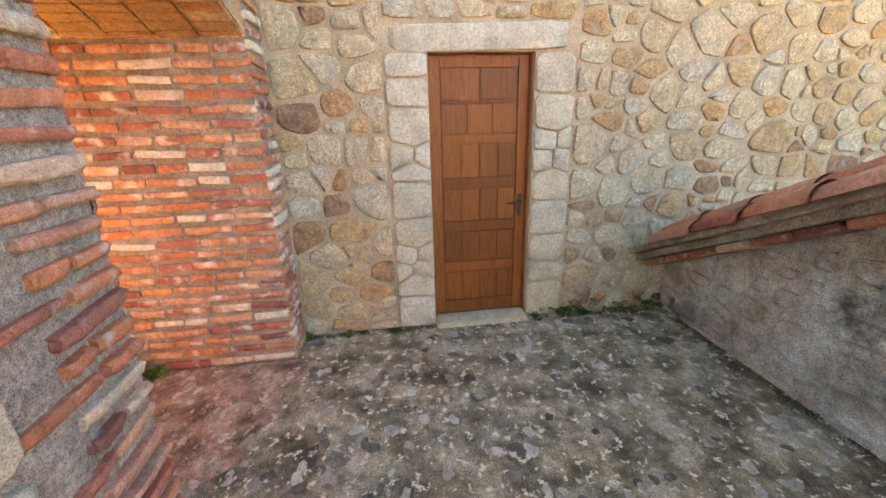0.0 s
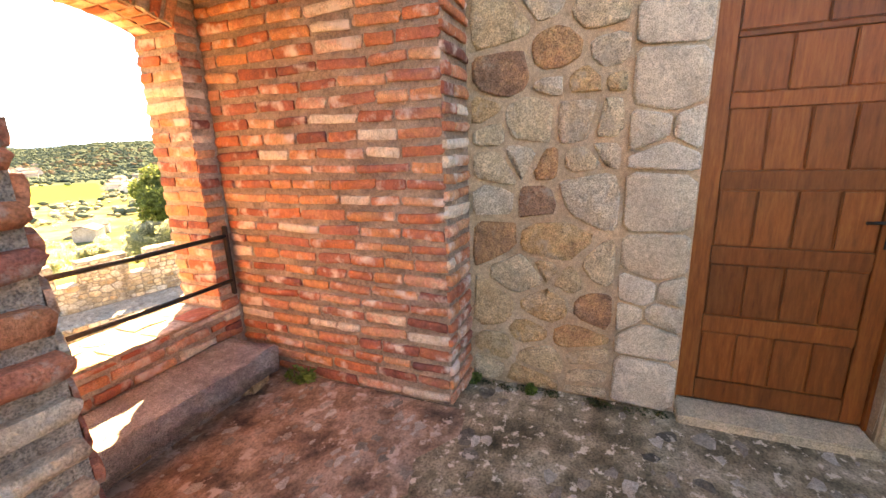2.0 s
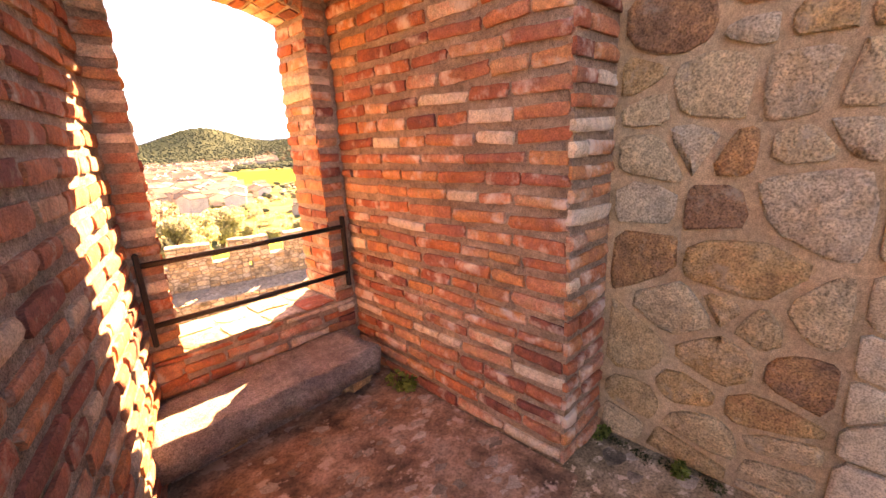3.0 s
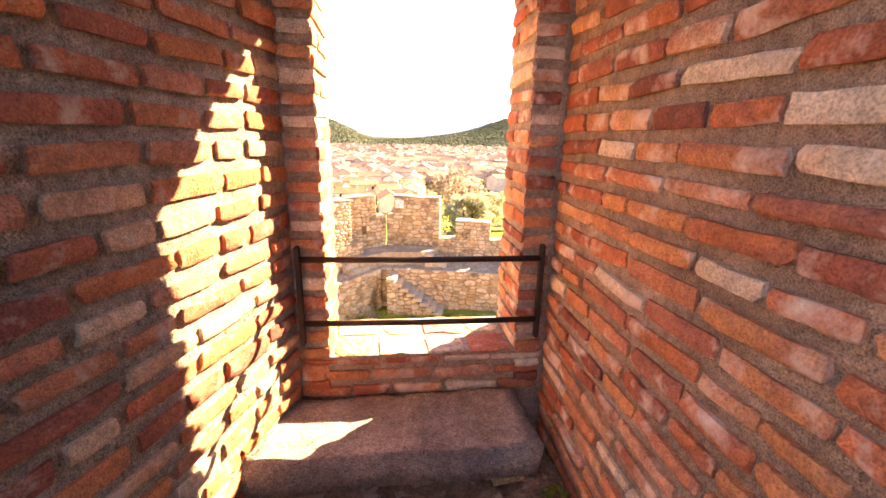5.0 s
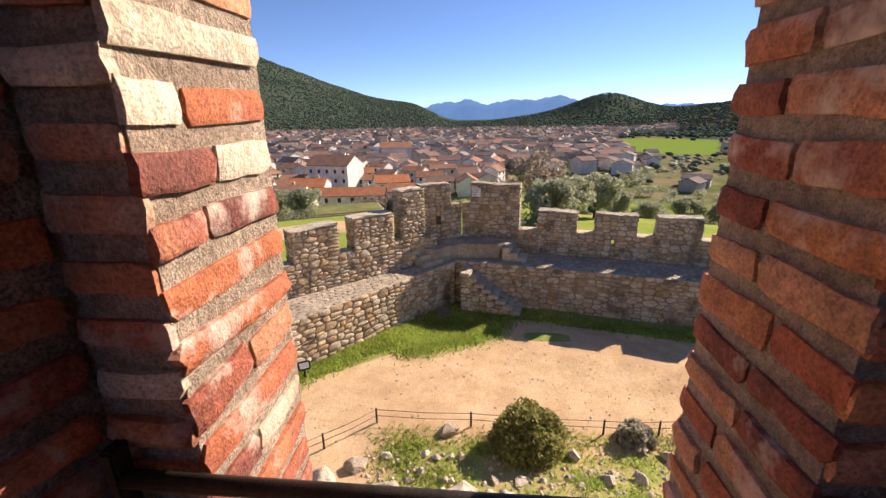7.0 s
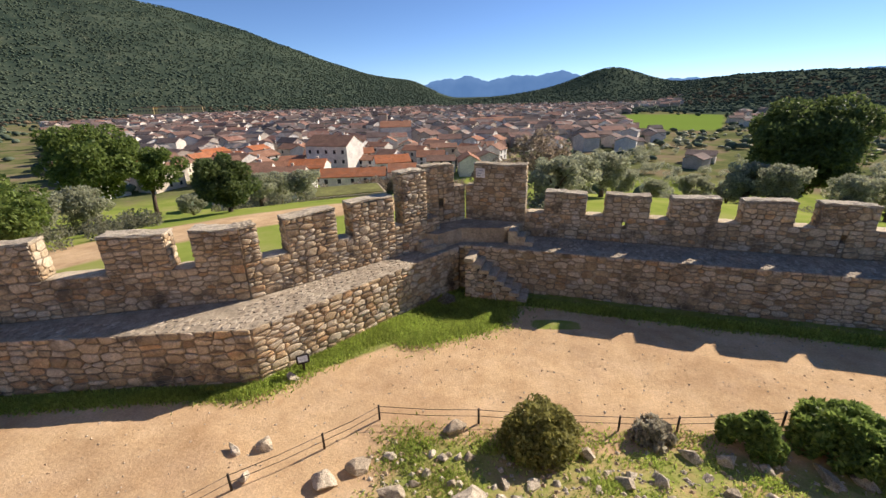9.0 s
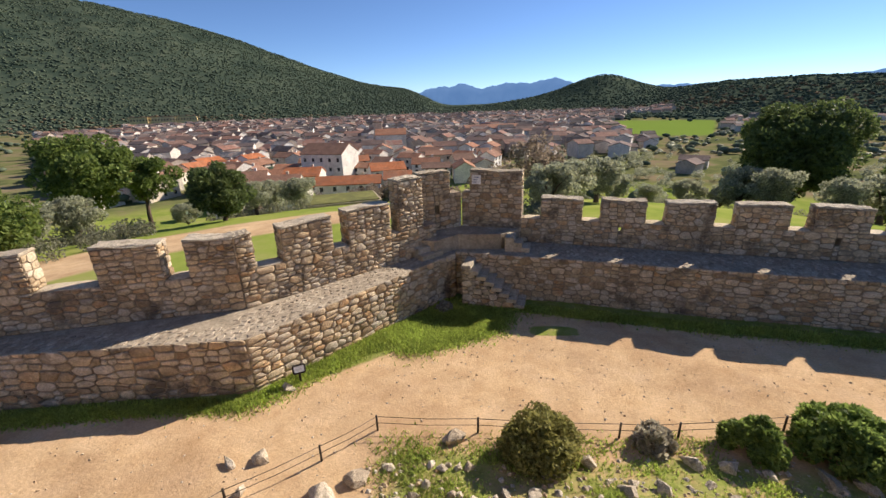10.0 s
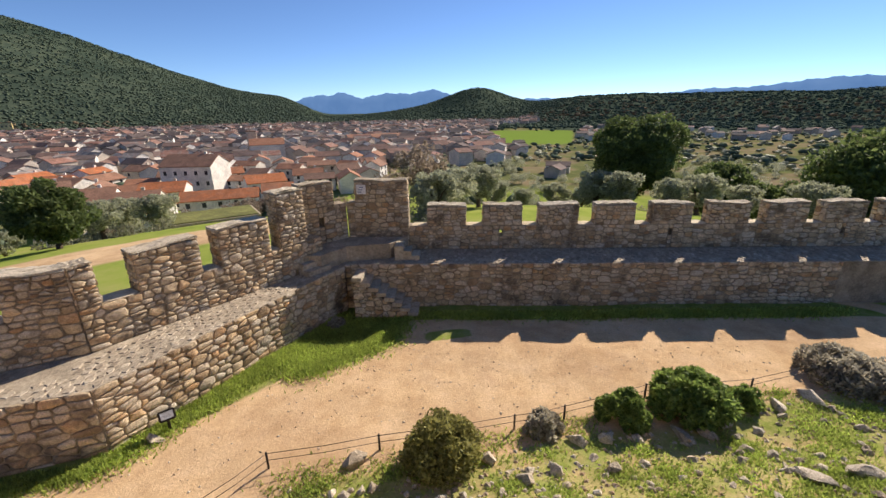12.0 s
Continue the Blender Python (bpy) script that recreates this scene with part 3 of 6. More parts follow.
def ground_material():
    m, nt, b = base_material("ground", 0.95)

    def mask(name):
        n = nt.nodes.new("ShaderNodeAttribute")
        n.attribute_name = name
        return n.outputs["Fac"]

    def blend(stops, scale, detail=6):
        n = noise_node(nt, scale, detail, 0.7)
        r = ramp_node(nt, stops)
        nt.links.new(n.outputs[0], r.inputs[0])
        return r.outputs[0], n.outputs[0]

    def cut(fac, noise_out, spread=0.5):
        add = nt.nodes.new("ShaderNodeMath")
        add.operation = 'MULTIPLY_ADD'
        add.inputs[1].default_value, add.inputs[2].default_value = spread, -spread / 2
        nt.links.new(noise_out, add.inputs[0])
        s = nt.nodes.new("ShaderNodeMath")
        s.operation = 'ADD'
        nt.links.new(fac, s.inputs[0]), nt.links.new(add.outputs[0], s.inputs[1])
        r = ramp_node(nt, [(0.42, (0, 0, 0)), (0.58, (1, 1, 1))])
        nt.links.new(s.outputs[0], r.inputs[0])
        return r.outputs[0]

    sand, n1 = blend([(0.3, (0.52, 0.355, 0.205)), (0.5, (0.61, 0.44, 0.27)), (0.75, (0.67, 0.50, 0.33))], 1.3)
    fine, n2 = blend([(0.3, (0.75, 0.75, 0.75)), (0.7, (1.1, 1.1, 1.1))], 22)
    sand = mix_node(nt, 'MULTIPLY', 1.0, sand, fine)
    drift, n0 = blend([(0.35, (0.80, 0.74, 0.70)), (0.65, (1.12, 1.1, 1.06))], 0.35, 5)
    sand = mix_node(nt, 'MULTIPLY', 1.0, sand, drift)
    grass, n3 = blend([(0.3, (0.17, 0.20, 0.045)), (0.5, (0.25, 0.29, 0.07)), (0.75, (0.34, 0.31, 0.14))], 3.0)
    grass = mix_node(nt, 'MULTIPLY', 1.0, grass, fine)
    meadow, n4 = blend([(0.3, (0.15, 0.21, 0.045)), (0.5, (0.25, 0.30, 0.065)), (0.7, (0.34, 0.32, 0.12))], 0.16)
    # wooded hills: dark green shifted to blue, distance haze put into the colour
    wood, n5 = blend([(0.34, (0.036, 0.054, 0.044)), (0.48, (0.052, 0.074, 0.056)), (0.62, (0.075, 0.096, 0.068)), (0.74, (0.15, 0.145, 0.115))], 0.035, 10)
    wide, n6 = blend([(0.35, (0.62, 0.68, 0.68)), (0.65, (1.4, 1.3, 1.2))], 0.0045, 7)
    wood = mix_node(nt, 'MULTIPLY', 1.0, wood, wide)
    scrub, n7 = blend([(0.35, (0.07, 0.09, 0.04)), (0.48, (0.16, 0.17, 0.07)), (0.58, (0.24, 0.18, 0.12)), (0.7, (0.20, 0.27, 0.07))], 0.035, 7)
    c = mix_node(nt, 'MIX', cut(mask("grass"), n1), sand, grass)
    c = mix_node(nt, 'MIX', cut(mask("meadow"), n4, 0.3), c, meadow)
    c = mix_node(nt, 'MIX', cut(mask("scrub"), n7), c, scrub)
    c = mix_node(nt, 'MIX', cut(mask("field"), n6, 0.1), c, (0.17, 0.25, 0.05))
    c = mix_node(nt, 'MIX', cut(mask("wood"), n6), c, wood)
    b.inputs["Specular IOR Level"].default_value = 0.0
    nt.links.new(c, b.inputs["Base Color"])
    bp = nt.nodes.new("ShaderNodeBump")
    bp.inputs["Strength"].default_value, bp.inputs["Distance"].default_value = 0.5, 0.03
    nt.links.new(n2, bp.inputs["Height"])
    nt.links.new(bp.outputs[0], b.inputs["Normal"])
    return m


gm = mesh_of("ground", verts, faces, ground_material(), smooth=True)
ground = tagged(new("ground", gm), "sandy castle yard with grass patches, meadows and wooded hills beyond", "ground", kind="structure")
gx, gy = GX.ravel(), GY.ravel()
gr, ga = np.hypot(gx, gy), np.degrees(np.arctan2(gx, gy))
near_wall_l = (gx + 6.17) * 0.714 - (gy - 8.02) * 0.70            # distance in front of the diagonal wall
near_wall_r = -((gx - 0.84) * 0.226 + (gy - 12.4) * 0.974)        # distance in front of the far wall
yard = (gr < 17)
g_mask = np.maximum.reduce([
    smooth(1.2 + 0.27 * np.clip(gy - 8, 0, 5), 0.5, near_wall_l) * smooth(6.5, 9.5, gy) * (gx < 1),
    np.exp(-((gx - 1.3) / 0.75) ** 4 - ((gy - 10.75) / 0.3) ** 4),
    smooth(0.8, 0.25, near_wall_r) * (gx > -3),
    smooth(6.7, 6.0, gy + 0.12 * wave(gx, gy, 1.5)) * smooth(-4.2, -2.4, gx + 0.35 * (gy - 6)) * 0.53,
    smooth(0.6, 0.15, (gx + 5.94) * 0.133 - (gy - 7.86) * 0.991) * (gx < -5.6)])
g_mask = np.where(yard, g_mask, 0)
ROAD = np.exp(-((gr - 29 - 0.06 * (ga + 30)) / 3.6) ** 2) * smooth(-2, -12, ga)
masks = {"grass": g_mask, "meadow": smooth(17, 19, gr) * (1 - 1.2 * ROAD) * smooth(230, 120, gr),
         "scrub": smooth(95, 200, gr) * smooth(2400, 1300, gr), "wood": np.maximum(smooth(850, 1050, gr) * 1.3, 1.3 * smooth(20, 30, ga) * smooth(520, 660, gr)),
         "field": np.exp(-((ga - 23.2) / 5.6) ** 6 - ((gr - 465) / 125) ** 6) + np.exp(-((ga + 24) / 5) ** 6 - ((gr - 1050) / 60) ** 6)}
for key, values in masks.items():
    at = gm.attributes.new(key, 'FLOAT', 'POINT')
    at.data.foreach_set("value", np.ascontiguousarray(values, dtype=np.float32))


def height(x, y):
    return float(ground_z(np.array(float(x)), np.array(float(y))))


# far blue ranges, self-lit backdrops
def far_range(name, az0, az1, shape, radius):
    vs, fs, n = [], [], 160
    for i in range(n + 1):
        az = az0 + (az1 - az0) * i / n
        el = shape(az) + 0.06 * math.sin(az * 3.1) + 0.04 * math.sin(az * 7.3)
        for k, (f, d) in enumerate(((-0.03, 0), (0.55, 60), (1.0, 200), (0.2, 420))):
            rr = radius + d
            t = radians(az)
            vs.append((rr * math.sin(t), rr * math.cos(t), rr * math.tan(radians(el * f)) - (40 if k == 0 else 0)))
    for i in range(n):
        for k in range(3):
            fs.append((i * 4 + k, (i + 1) * 4 + k, (i + 1) * 4 + k + 1, i * 4 + k + 1))
    m, nt, b = base_material("glowing_distant_mountain", 1.0)
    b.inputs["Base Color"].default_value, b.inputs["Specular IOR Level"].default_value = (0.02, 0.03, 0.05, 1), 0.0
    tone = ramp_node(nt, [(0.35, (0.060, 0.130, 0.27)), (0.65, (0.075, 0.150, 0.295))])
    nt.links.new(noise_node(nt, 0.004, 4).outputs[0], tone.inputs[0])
    # emission stands in for daylight and haze: the ranges glow by themselves
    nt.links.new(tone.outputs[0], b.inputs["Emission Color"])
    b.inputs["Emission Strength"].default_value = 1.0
    ob = new(name, mesh_of(name, vs, fs, m, smooth=True))
    return tagged(ob, "distant mountain range on the horizon, glowing hazy blue", "mountains", kind="structure")


def bell(x, c, w):
    return math.exp(-((x - c) / w) ** 2)


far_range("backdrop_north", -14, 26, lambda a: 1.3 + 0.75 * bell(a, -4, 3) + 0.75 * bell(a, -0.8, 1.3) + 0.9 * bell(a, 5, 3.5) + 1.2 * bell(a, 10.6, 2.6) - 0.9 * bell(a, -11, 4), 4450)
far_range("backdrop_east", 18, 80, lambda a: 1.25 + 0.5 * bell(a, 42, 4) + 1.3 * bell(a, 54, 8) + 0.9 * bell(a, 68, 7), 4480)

# ---- castle yard walls ----
WALK, Z = -3.48, Vector((0, 0, 1))
UR, NR = Vector((0.974, -0.226, 0)), Vector((0.226, 0.974, 0))     # along the far wall, and outwards
R0 = Vector((1.2, 14.4, 0))                                          # inner foot of its parapet
UL, NL = Vector((0.724, 0.69, 0)), Vector((-0.69, 0.724, 0))       # diagonal wall
L0 = Vector((-6.66, 9.29, 0))
UW, NW = Vector((0.966, 0.26, 0)), Vector((-0.26, 0.966, 0))       # wall on the west
W0 = Vector((-14.36, 7.22, 0))
END = 26.0


def plan(*pts):
    return [(p.x, p.y) for p in pts]


def frame_matrix(o, u, n):
    m = Matrix((u, n, Z)).transposed().to_4x4()
    m.translation = o
    return m


def curtain(name, o, u, n, length, width, crenel, label, in_front=0.15):
    """A wall walk on a retaining wall, with a low parapet on its outer side."""
    bm = bmesh.new()
    a, b = o - n * width, o + u * length - n * width
    add_prism(bm, plan(a - n * 0.0, b, o + u * length + n * 0.5, o + n * 0.5), -8.0, WALK - 0.012)
    return structure(name, bm, RUBBLE_MORTAR, label)


wall_far = curtain("wall_yard_east", R0 - UR * 2.8, UR, NR, END, 1.5, -2.62, "crenellated castle curtain wall of brown rubble with a wall walk")
wall_diag = structure("wall_yard_north", add_prism(bmesh.new(), [(-5.94, 7.86), (-1.55, 13.35), (-1.2, 14.9), (-2.9, 13.9), (-7.02, 9.65), (-6.66, 9.29)], -8.0, WALK - 0.014),
                      RUBBLE_MORTAR, "diagonal castle wall of rubble with a sunlit wall walk")
wall_westy = structure("wall_yard_west", add_prism(bmesh.new(), [(-14.2, 6.75), (-5.94, 7.86), (-6.66, 9.29), (-7.02, 9.65), (-14.5, 7.75)], -8.0, WALK - 0.016),
                       RUBBLE_MORTAR, "castle wall of rubble with crenellated parapet")
structure("pavement_wall_walk", add_prism(bmesh.new(), plan(R0 - UR * 2.4 - NR * 1.5, R0 + UR * 23.6 - NR * 1.5, R0 + UR * 23.6, R0 - UR * 2.4), WALK - 0.012, WALK), WALKWAY, "cobbled wall walk along the far curtain wall", "walkway")
structure("pavement_wall_walk_north", add_prism(bmesh.new(), [(-14.2, 6.75), (-5.94, 7.86), (-1.55, 13.35), (-1.2, 14.6), (-2.7, 13.1), (-6.66, 9.29), (-14.4, 7.2)], WALK - 0.012, WALK + 0.004), WALKWAY, "pale cobbled wall walk along the diagonal wall", "walkway")


def block(parent, name, o, u, n, s0, s1, z0, z1, thick=0.5, material=None):
    bm = bmesh.new()
    add_box(bm, s0 + 0.012, s1 - 0.012, 0.012, thick, z0, z1, m=frame_matrix(o, u, n))
    return part(name, bm, material or RUBBLE_MORTAR, parent)


def cap(parent, o, u, n, s0, s1, z, thick=0.5, over=0.02):
    """Uneven capping slab with rounded edges."""
    bm = bmesh.new()
    add_box(bm, s0 - over, s1 + over, -over, thick + over, z, z + 0.06, 0.02)
    bmesh.ops.subdivide_edges(bm, edges=[e for e in bm.edges if e.calc_length() > 0.2], cuts=6, use_grid_fill=True)
    for v in bm.verts:
        v.co.z += 0.02 * math.sin(v.co.x * 3 + s0) + (rng.uniform(-0.022, 0.016) if v.co.z > z + 0.03 else 0)
        v.co.y += rng.uniform(-0.02, 0.02)
    bmesh.ops.transform(bm, matrix=frame_matrix(o, u, n), verts=bm.verts)
    return part("coping", bm, COPING, parent)


def faces_of(parent, o, u, n, s0, s1, z0, z1, thick=0.5, sides=True, row=(0.13, 0.24), wide=(0.16, 0.36), slot=None):
    """Stones on the inner face of a block and on its two ends."""
    p, q = o + u * s0 - n * -0.012, o + u * s1 - n * -0.012
    rubble(parent, (q.x, q.y), (p.x, p.y), z0, z1, RUBBLE, size=(wide[1] * 0.78, row[1] * 0.72), gap=0.026, proud=0.03, rough=0.15, tilt=0.09, hole=(s1 - slot[1], s1 - slot[0], slot[2], slot[3]) if slot else None)
    if sides:
        k = u * 0.012
        rubble(parent, tuple((p + k)[:2]), tuple((p + k + n * (thick - 0.02))[:2]), z0, z1, RUBBLE, size=(0.26, 0.18), gap=0.018, proud=0.03)
        rubble(parent, tuple((q - k + n * (thick - 0.02))[:2]), tuple((q - k)[:2]), z0, z1, RUBBLE, size=(0.26, 0.18), gap=0.018, proud=0.03)


# parapets, merlons
merlons = []        # (part, origin, u, n, s0, s1, z0, z1)
parapets = []


def parapet(wall, o, u, n, s0, s1, sill, tops, slots=()):
    """A low parapet with merlons on it; slots: loopholes (s, half width, z0, z1) that go right through."""
    start = s0
    for k, (c, hw, y0, y1) in enumerate((*slots, (s1 + 9, 0, 0, 0))):
        end = min(s1, (c + slots[k + 1][0]) / 2) if k + 1 < len(slots) else s1
        if c > s1:
            if not slots:
                body = block(wall, "parapet", o, u, n, s0, s1, WALK - 0.1, sill)
                parapets.append((body, o, u, n, s0, s1, WALK, sill, None))
            break
        bm = bmesh.new()
        for p0, p1, q0, q1 in ((start + 0.002, c - hw, WALK - 0.1, sill), (c + hw, end - 0.002, WALK - 0.1, sill), (c - hw, c + hw, WALK - 0.1, y0), (c - hw, c + hw, y1, sill)):
            add_box(bm, p0, p1, 0.012, 0.5, q0, q1, m=frame_matrix(o, u, n))
        body = part("parapet", bm, RUBBLE_MORTAR, wall)
        parapets.append((body, o, u, n, start, end, WALK, sill, (c - hw, c + hw, y0, y1)))
        start = end
    for m0, m1, zt in tops:
        mb = block(wall, "merlon", o, u, n, m0, m1, sill, zt - 0.05)
        merlons.append((mb, o, u, n, m0, m1, sill, zt - 0.05))
        cap(mb, o, u, n, m0, m1, zt - 0.05)


far_tops = [(0.2 + 1.955 * k, 1.55 + 1.955 * k, -1.88) for k in range(12)]
parapet(wall_far, R0, UR, NR, -0.5, 23.6, -2.62, far_tops, [(2.8, 0.07, -3.02, -2.78), (8.7, 0.07, -3.02, -2.78), (14.6, 0.07, -3.02, -2.78)])
parapet(wall_diag, L0, UL, NL, 0.0, 6.2, -2.5, [(0.02, 0.42, -1.58), (1.12, 2.52, -1.56), (3.0, 4.42, -1.5), (4.75, 5.68, -0.88)])
parapet(wall_westy, W0, UW, NW, 0.0, 7.97, -2.5, [(0.3, 1.7, -1.58), (2.2, 3.6, -1.58), (4.25 + 0.0, 4.27 + 0.3, -1.6), (4.95, 6.35, -1.58), (6.87, 7.95, -1.56)][0:2] + [(2.95 + 1.98, 6.33, -1.58), (6.87, 7.96, -1.57)])
# corner turret
T1, T1U = Vector((-2.75, 14.0, 0)), Vector((0.86, 0.51, 0)).normalized()
T1N = Vector((-T1U.y, T1U.x, 0))
T2, T2U = Vector((-1.35, 14.86, 0)), Vector((0.974, -0.226, 0))
T2N = Vector((-T2U.y, T2U.x, 0))
parapet(wall_far, T1, T1U, T1N, 0.0, 1.62, -1.72, [(0.0, 1.18, -0.93)], [(0.66, 0.09, -2.4, -2.08)])
parapet(wall_far, T2, T2U, T2N, 0.0, 2.15, -1.72, [(0.32, 2.12, -0.96)])
PLAT = -2.96
platform = structure("pavement_platform", add_prism(bmesh.new(), [(-2.2, 13.0), (-1.45, 13.75), (0.0, 13.72), (0.75, 14.45), (-1.3, 14.95), (-2.85, 14.1), (-2.75, 13.2)], WALK - 0.1, PLAT), WALKWAY, "raised cobbled platform in the wall's corner", "platform")

# ---- stairs and steps in the yard ----
staircase = tagged(new("staircase"), "worn stone staircase against the wall walk", "stairs")
S0 = R0 - UR * 2.05 - NR * 1.5
for i in range(8):
    top = WALK - 0.17 * (i + 1) + 0.02
    part("step", add_box(bmesh.new(), i * 0.245 - 0.02, i * 0.245 + 0.30, -0.86, -0.004, top - 0.13, top, 0.02, m=frame_matrix(S0, UR, NR)), COPING, staircase)
# body below the treads takes the dark mortar colour to imitate its shade
bm = add_prism(bmesh.new(), [(0, -0.80), (2.0, -0.80), (2.0, -0.006), (0, -0.006)], -5.25, [WALK - 0.27, WALK - 1.6, WALK - 1.6, WALK - 0.27])
bmesh.ops.transform(bm, matrix=frame_matrix(S0, UR, NR), verts=bm.verts)
part("side_wall", bm, RUBBLE_MORTAR, staircase, "rubble side of the stairs, coloured dark for shade")
for o, dx in ((Vector((-2.75, 12.75, 0)), 0), (Vector((0.1, 13.45, 0)), 1)):
    st = tagged(new("platform_steps"), "short flight of stone steps up to the corner platform", "stairs")
    for i in range(3):
        bm = bmesh.new()
        if dx:
            add_box(bm, i * 0.26, i * 0.26 + 0.3, 0, 0.62, WALK - 0.02, PLAT - 0.02 - 0.17 * i, 0.02, m=frame_matrix(o, UR, NR))
        else:
            add_box(bm, 0, 0.85, 0.24 * i - 0.3, 0.24 * i, WALK - 0.02, WALK + 0.17 * (i + 1), 0.02, m=frame_matrix(o, UL, NL.copy()) @ pose(0, 0, 0, 0, 0, 0))
        part("step", bm, COPING, st)

# ---- the window niche's things ----
def bench():
    b = tagged(new("stone_bench"), "rough grey granite bench slab below the window", "bench")
    bm = bmesh.new()
    add_box(bm, -1.50, -0.43, -0.37, 0.0, 0.10, 0.245, 0.012)
    bmesh.ops.subdivide_edges(bm, edges=[e for e in bm.edges if e.calc_length() > 0.2], cuts=16, use_grid_fill=True)
    for v in bm.verts:
        v.co += 0.010 * Vector(noise.noise_vector(v.co * 5.0)) + 0.012 * Vector(noise.noise_vector(v.co * 24))
        if v.co.x < -1.1:
            v.co.y -= 0.06 * (-1.1 - v.co.x)
    for f in bm.faces:
        f.smooth = True
    part("seat", bm, BENCH, b)
    for x0, x1, y0 in ((-0.62, -0.44, -0.30), (-1.42, -1.1, -0.28)):
        bm = bmesh.new()
        add_box(bm, x0, x1, y0, -0.02, -0.005, 0.13, 0.03)
        for v in bm.verts:
            v.co += 0.015 * Vector(noise.noise_vector(v.co * 7))
        part("support", bm, GRANITE, b)
    bm = bmesh.new()
    add_box(bm, -1.45, -0.62, -0.27, -0.05, -0.005, 0.105, 0.02)
    for v in bm.verts:
        v.co += 0.012 * Vector(noise.noise_vector(v.co * 9))
    part("plinth", bm, BENCH, b)


bench()


def guard_rail():
    r = tagged(new("window_guard_rail"), "dark wrought iron guard rail of two bars across the window", "railing")
    for x in (-1.345, -0.366):
        bm = bmesh.new()
        add_box(bm, x - 0.010, x + 0.010, -0.026, 0.004, 0.50, 0.915, 0.004)
        part("post", bm, IRON, r)
    for z, tilt in ((0.862, -0.006), (0.592, -0.008)):
        bm = add_tube(bmesh.new(), [(-1.345, -0.012, z), (-0.85, -0.014, z + tilt / 2 - 0.003), (-0.366, -0.012, z + tilt)], [0.0125] * 3, 10)
        part("bar", bm, IRON, r)


guard_rail()


def door():
    d = tagged(new("door_1"), "closed panelled door of varnished reddish-brown wood", "door", kind="structure")
    x0, w0, w1 = 0.10, DOOR1 + 0.015, DOOR0 - 0.015
    bm = bmesh.new()
    add_box(bm, x0 + 0.02, x0 + 0.06, w0, w1, 0.05, 2.04)
    part("leaf", bm, WOOD, d)
    for y in (w0, w1 - 0.075):
        bm = bmesh.new()
        add_box(bm, x0, x0 + 0.02, y, y + 0.075, 0.05, 2.04, 0.003)
        part("stile", bm, WOOD, d)
    rows = [0.05, 0.16, 0.42, 0.50, 0.76, 0.84, 1.10, 1.18, 1.44, 1.50, 1.72, 1.74, 1.96, 2.04]
    inner0, inner1 = w0 + 0.077, w1 - 0.077
    for k in range(0, len(rows) - 1):
        z0, z1 = rows[k], rows[k + 1]
        bm = bmesh.new()
        if k % 2 == 0:
            add_box(bm, x0 + 0.002, x0 + 0.02, inner0, inner1, z0, z1, 0.003)
            part("rail", bm, WOOD, d)
            continue
        bm.free()
        n = 4 if k < 9 else (3 if k == 9 else 2)
        for i in range(n):
            a, b = inner0 + (inner1 - inner0) * i / n, inner0 + (inner1 - inner0) * (i + 1) / n
            bm = bmesh.new()
            add_box(bm, x0 + 0.007, x0 + 0.02, a + 0.005, b - 0.005, z0 + 0.005, z1 - 0.005, 0.005)
            part("panel", bm, WOOD, d)
    for y, ww in ((DOOR0 - 0.015, 0.014), (DOOR1 + 0.001, 0.013)):
        bm = bmesh.new()
        add_box(bm, x0 - 0.02, x0 + 0.06, y, y + ww, 0.04, 2.048)
        part("frame", bm, WOOD, d)
    h = part("handle_plate", add_box(bmesh.new(), x0 - 0.006, x0, w0 + 0.025, w0 + 0.06, 0.86, 1.04, 0.002), IRON, d, "black iron handle plate")
    part("handle", add_tube(bmesh.new(), [(x0 - 0.006, w0 + 0.042, 0.98), (x0 - 0.05, w0 + 0.042, 0.98), (x0 - 0.055, w0 + 0.06, 0.98), (x0 - 0.05, w0 + 0.15, 0.975)], [0.009, 0.008, 0.008, 0.006]), IRON, h)


door()
structure("threshold", add_box(bmesh.new(), -0.07, 0.12, DOOR1 + 0.005, DOOR0 - 0.005, -0.02, 0.04, 0.008), GRANITE_PALE, "worn grey stone door threshold", "threshold")
structure("wall_reveal", add_box(bmesh.new(), 0.165, 0.545, DOOR1, DOOR0, 0.0, DOOR_H), PLASTER, "dark masonry behind the door leaf")

# sloping parapet with clay tiles
RS = 0.5


def ramp_z(x):
    return 0.60 - RS * x


bm = bmesh.new()
plan_x = [0.01, -4.2]
vs = [bm.verts.new(p) for y in (-4.42, -4.9) for p in ((0.01, y, -0.2), (-4.2, y, -0.2), (-4.2, y, ramp_z(-4.2) - 0.21), (0.01, y, ramp_z(0) - 0.21))]
for f in ((0, 1, 2, 3), (7, 6, 5, 4), (0, 4, 5, 1), (1, 5, 6, 2), (2, 6, 7, 3), (3, 7, 4, 0)):
    bm.faces.new([vs[i] for i in f])
bmesh.ops.recalc_face_normals(bm, faces=bm.faces)
wall_ramp = structure("wall_ramp", bm, PLASTER, "low sloping wall of stained render over rubble")
coping = tagged(new("tile_coping"), "sloping coping of weathered red clay barrel tiles", "coping")
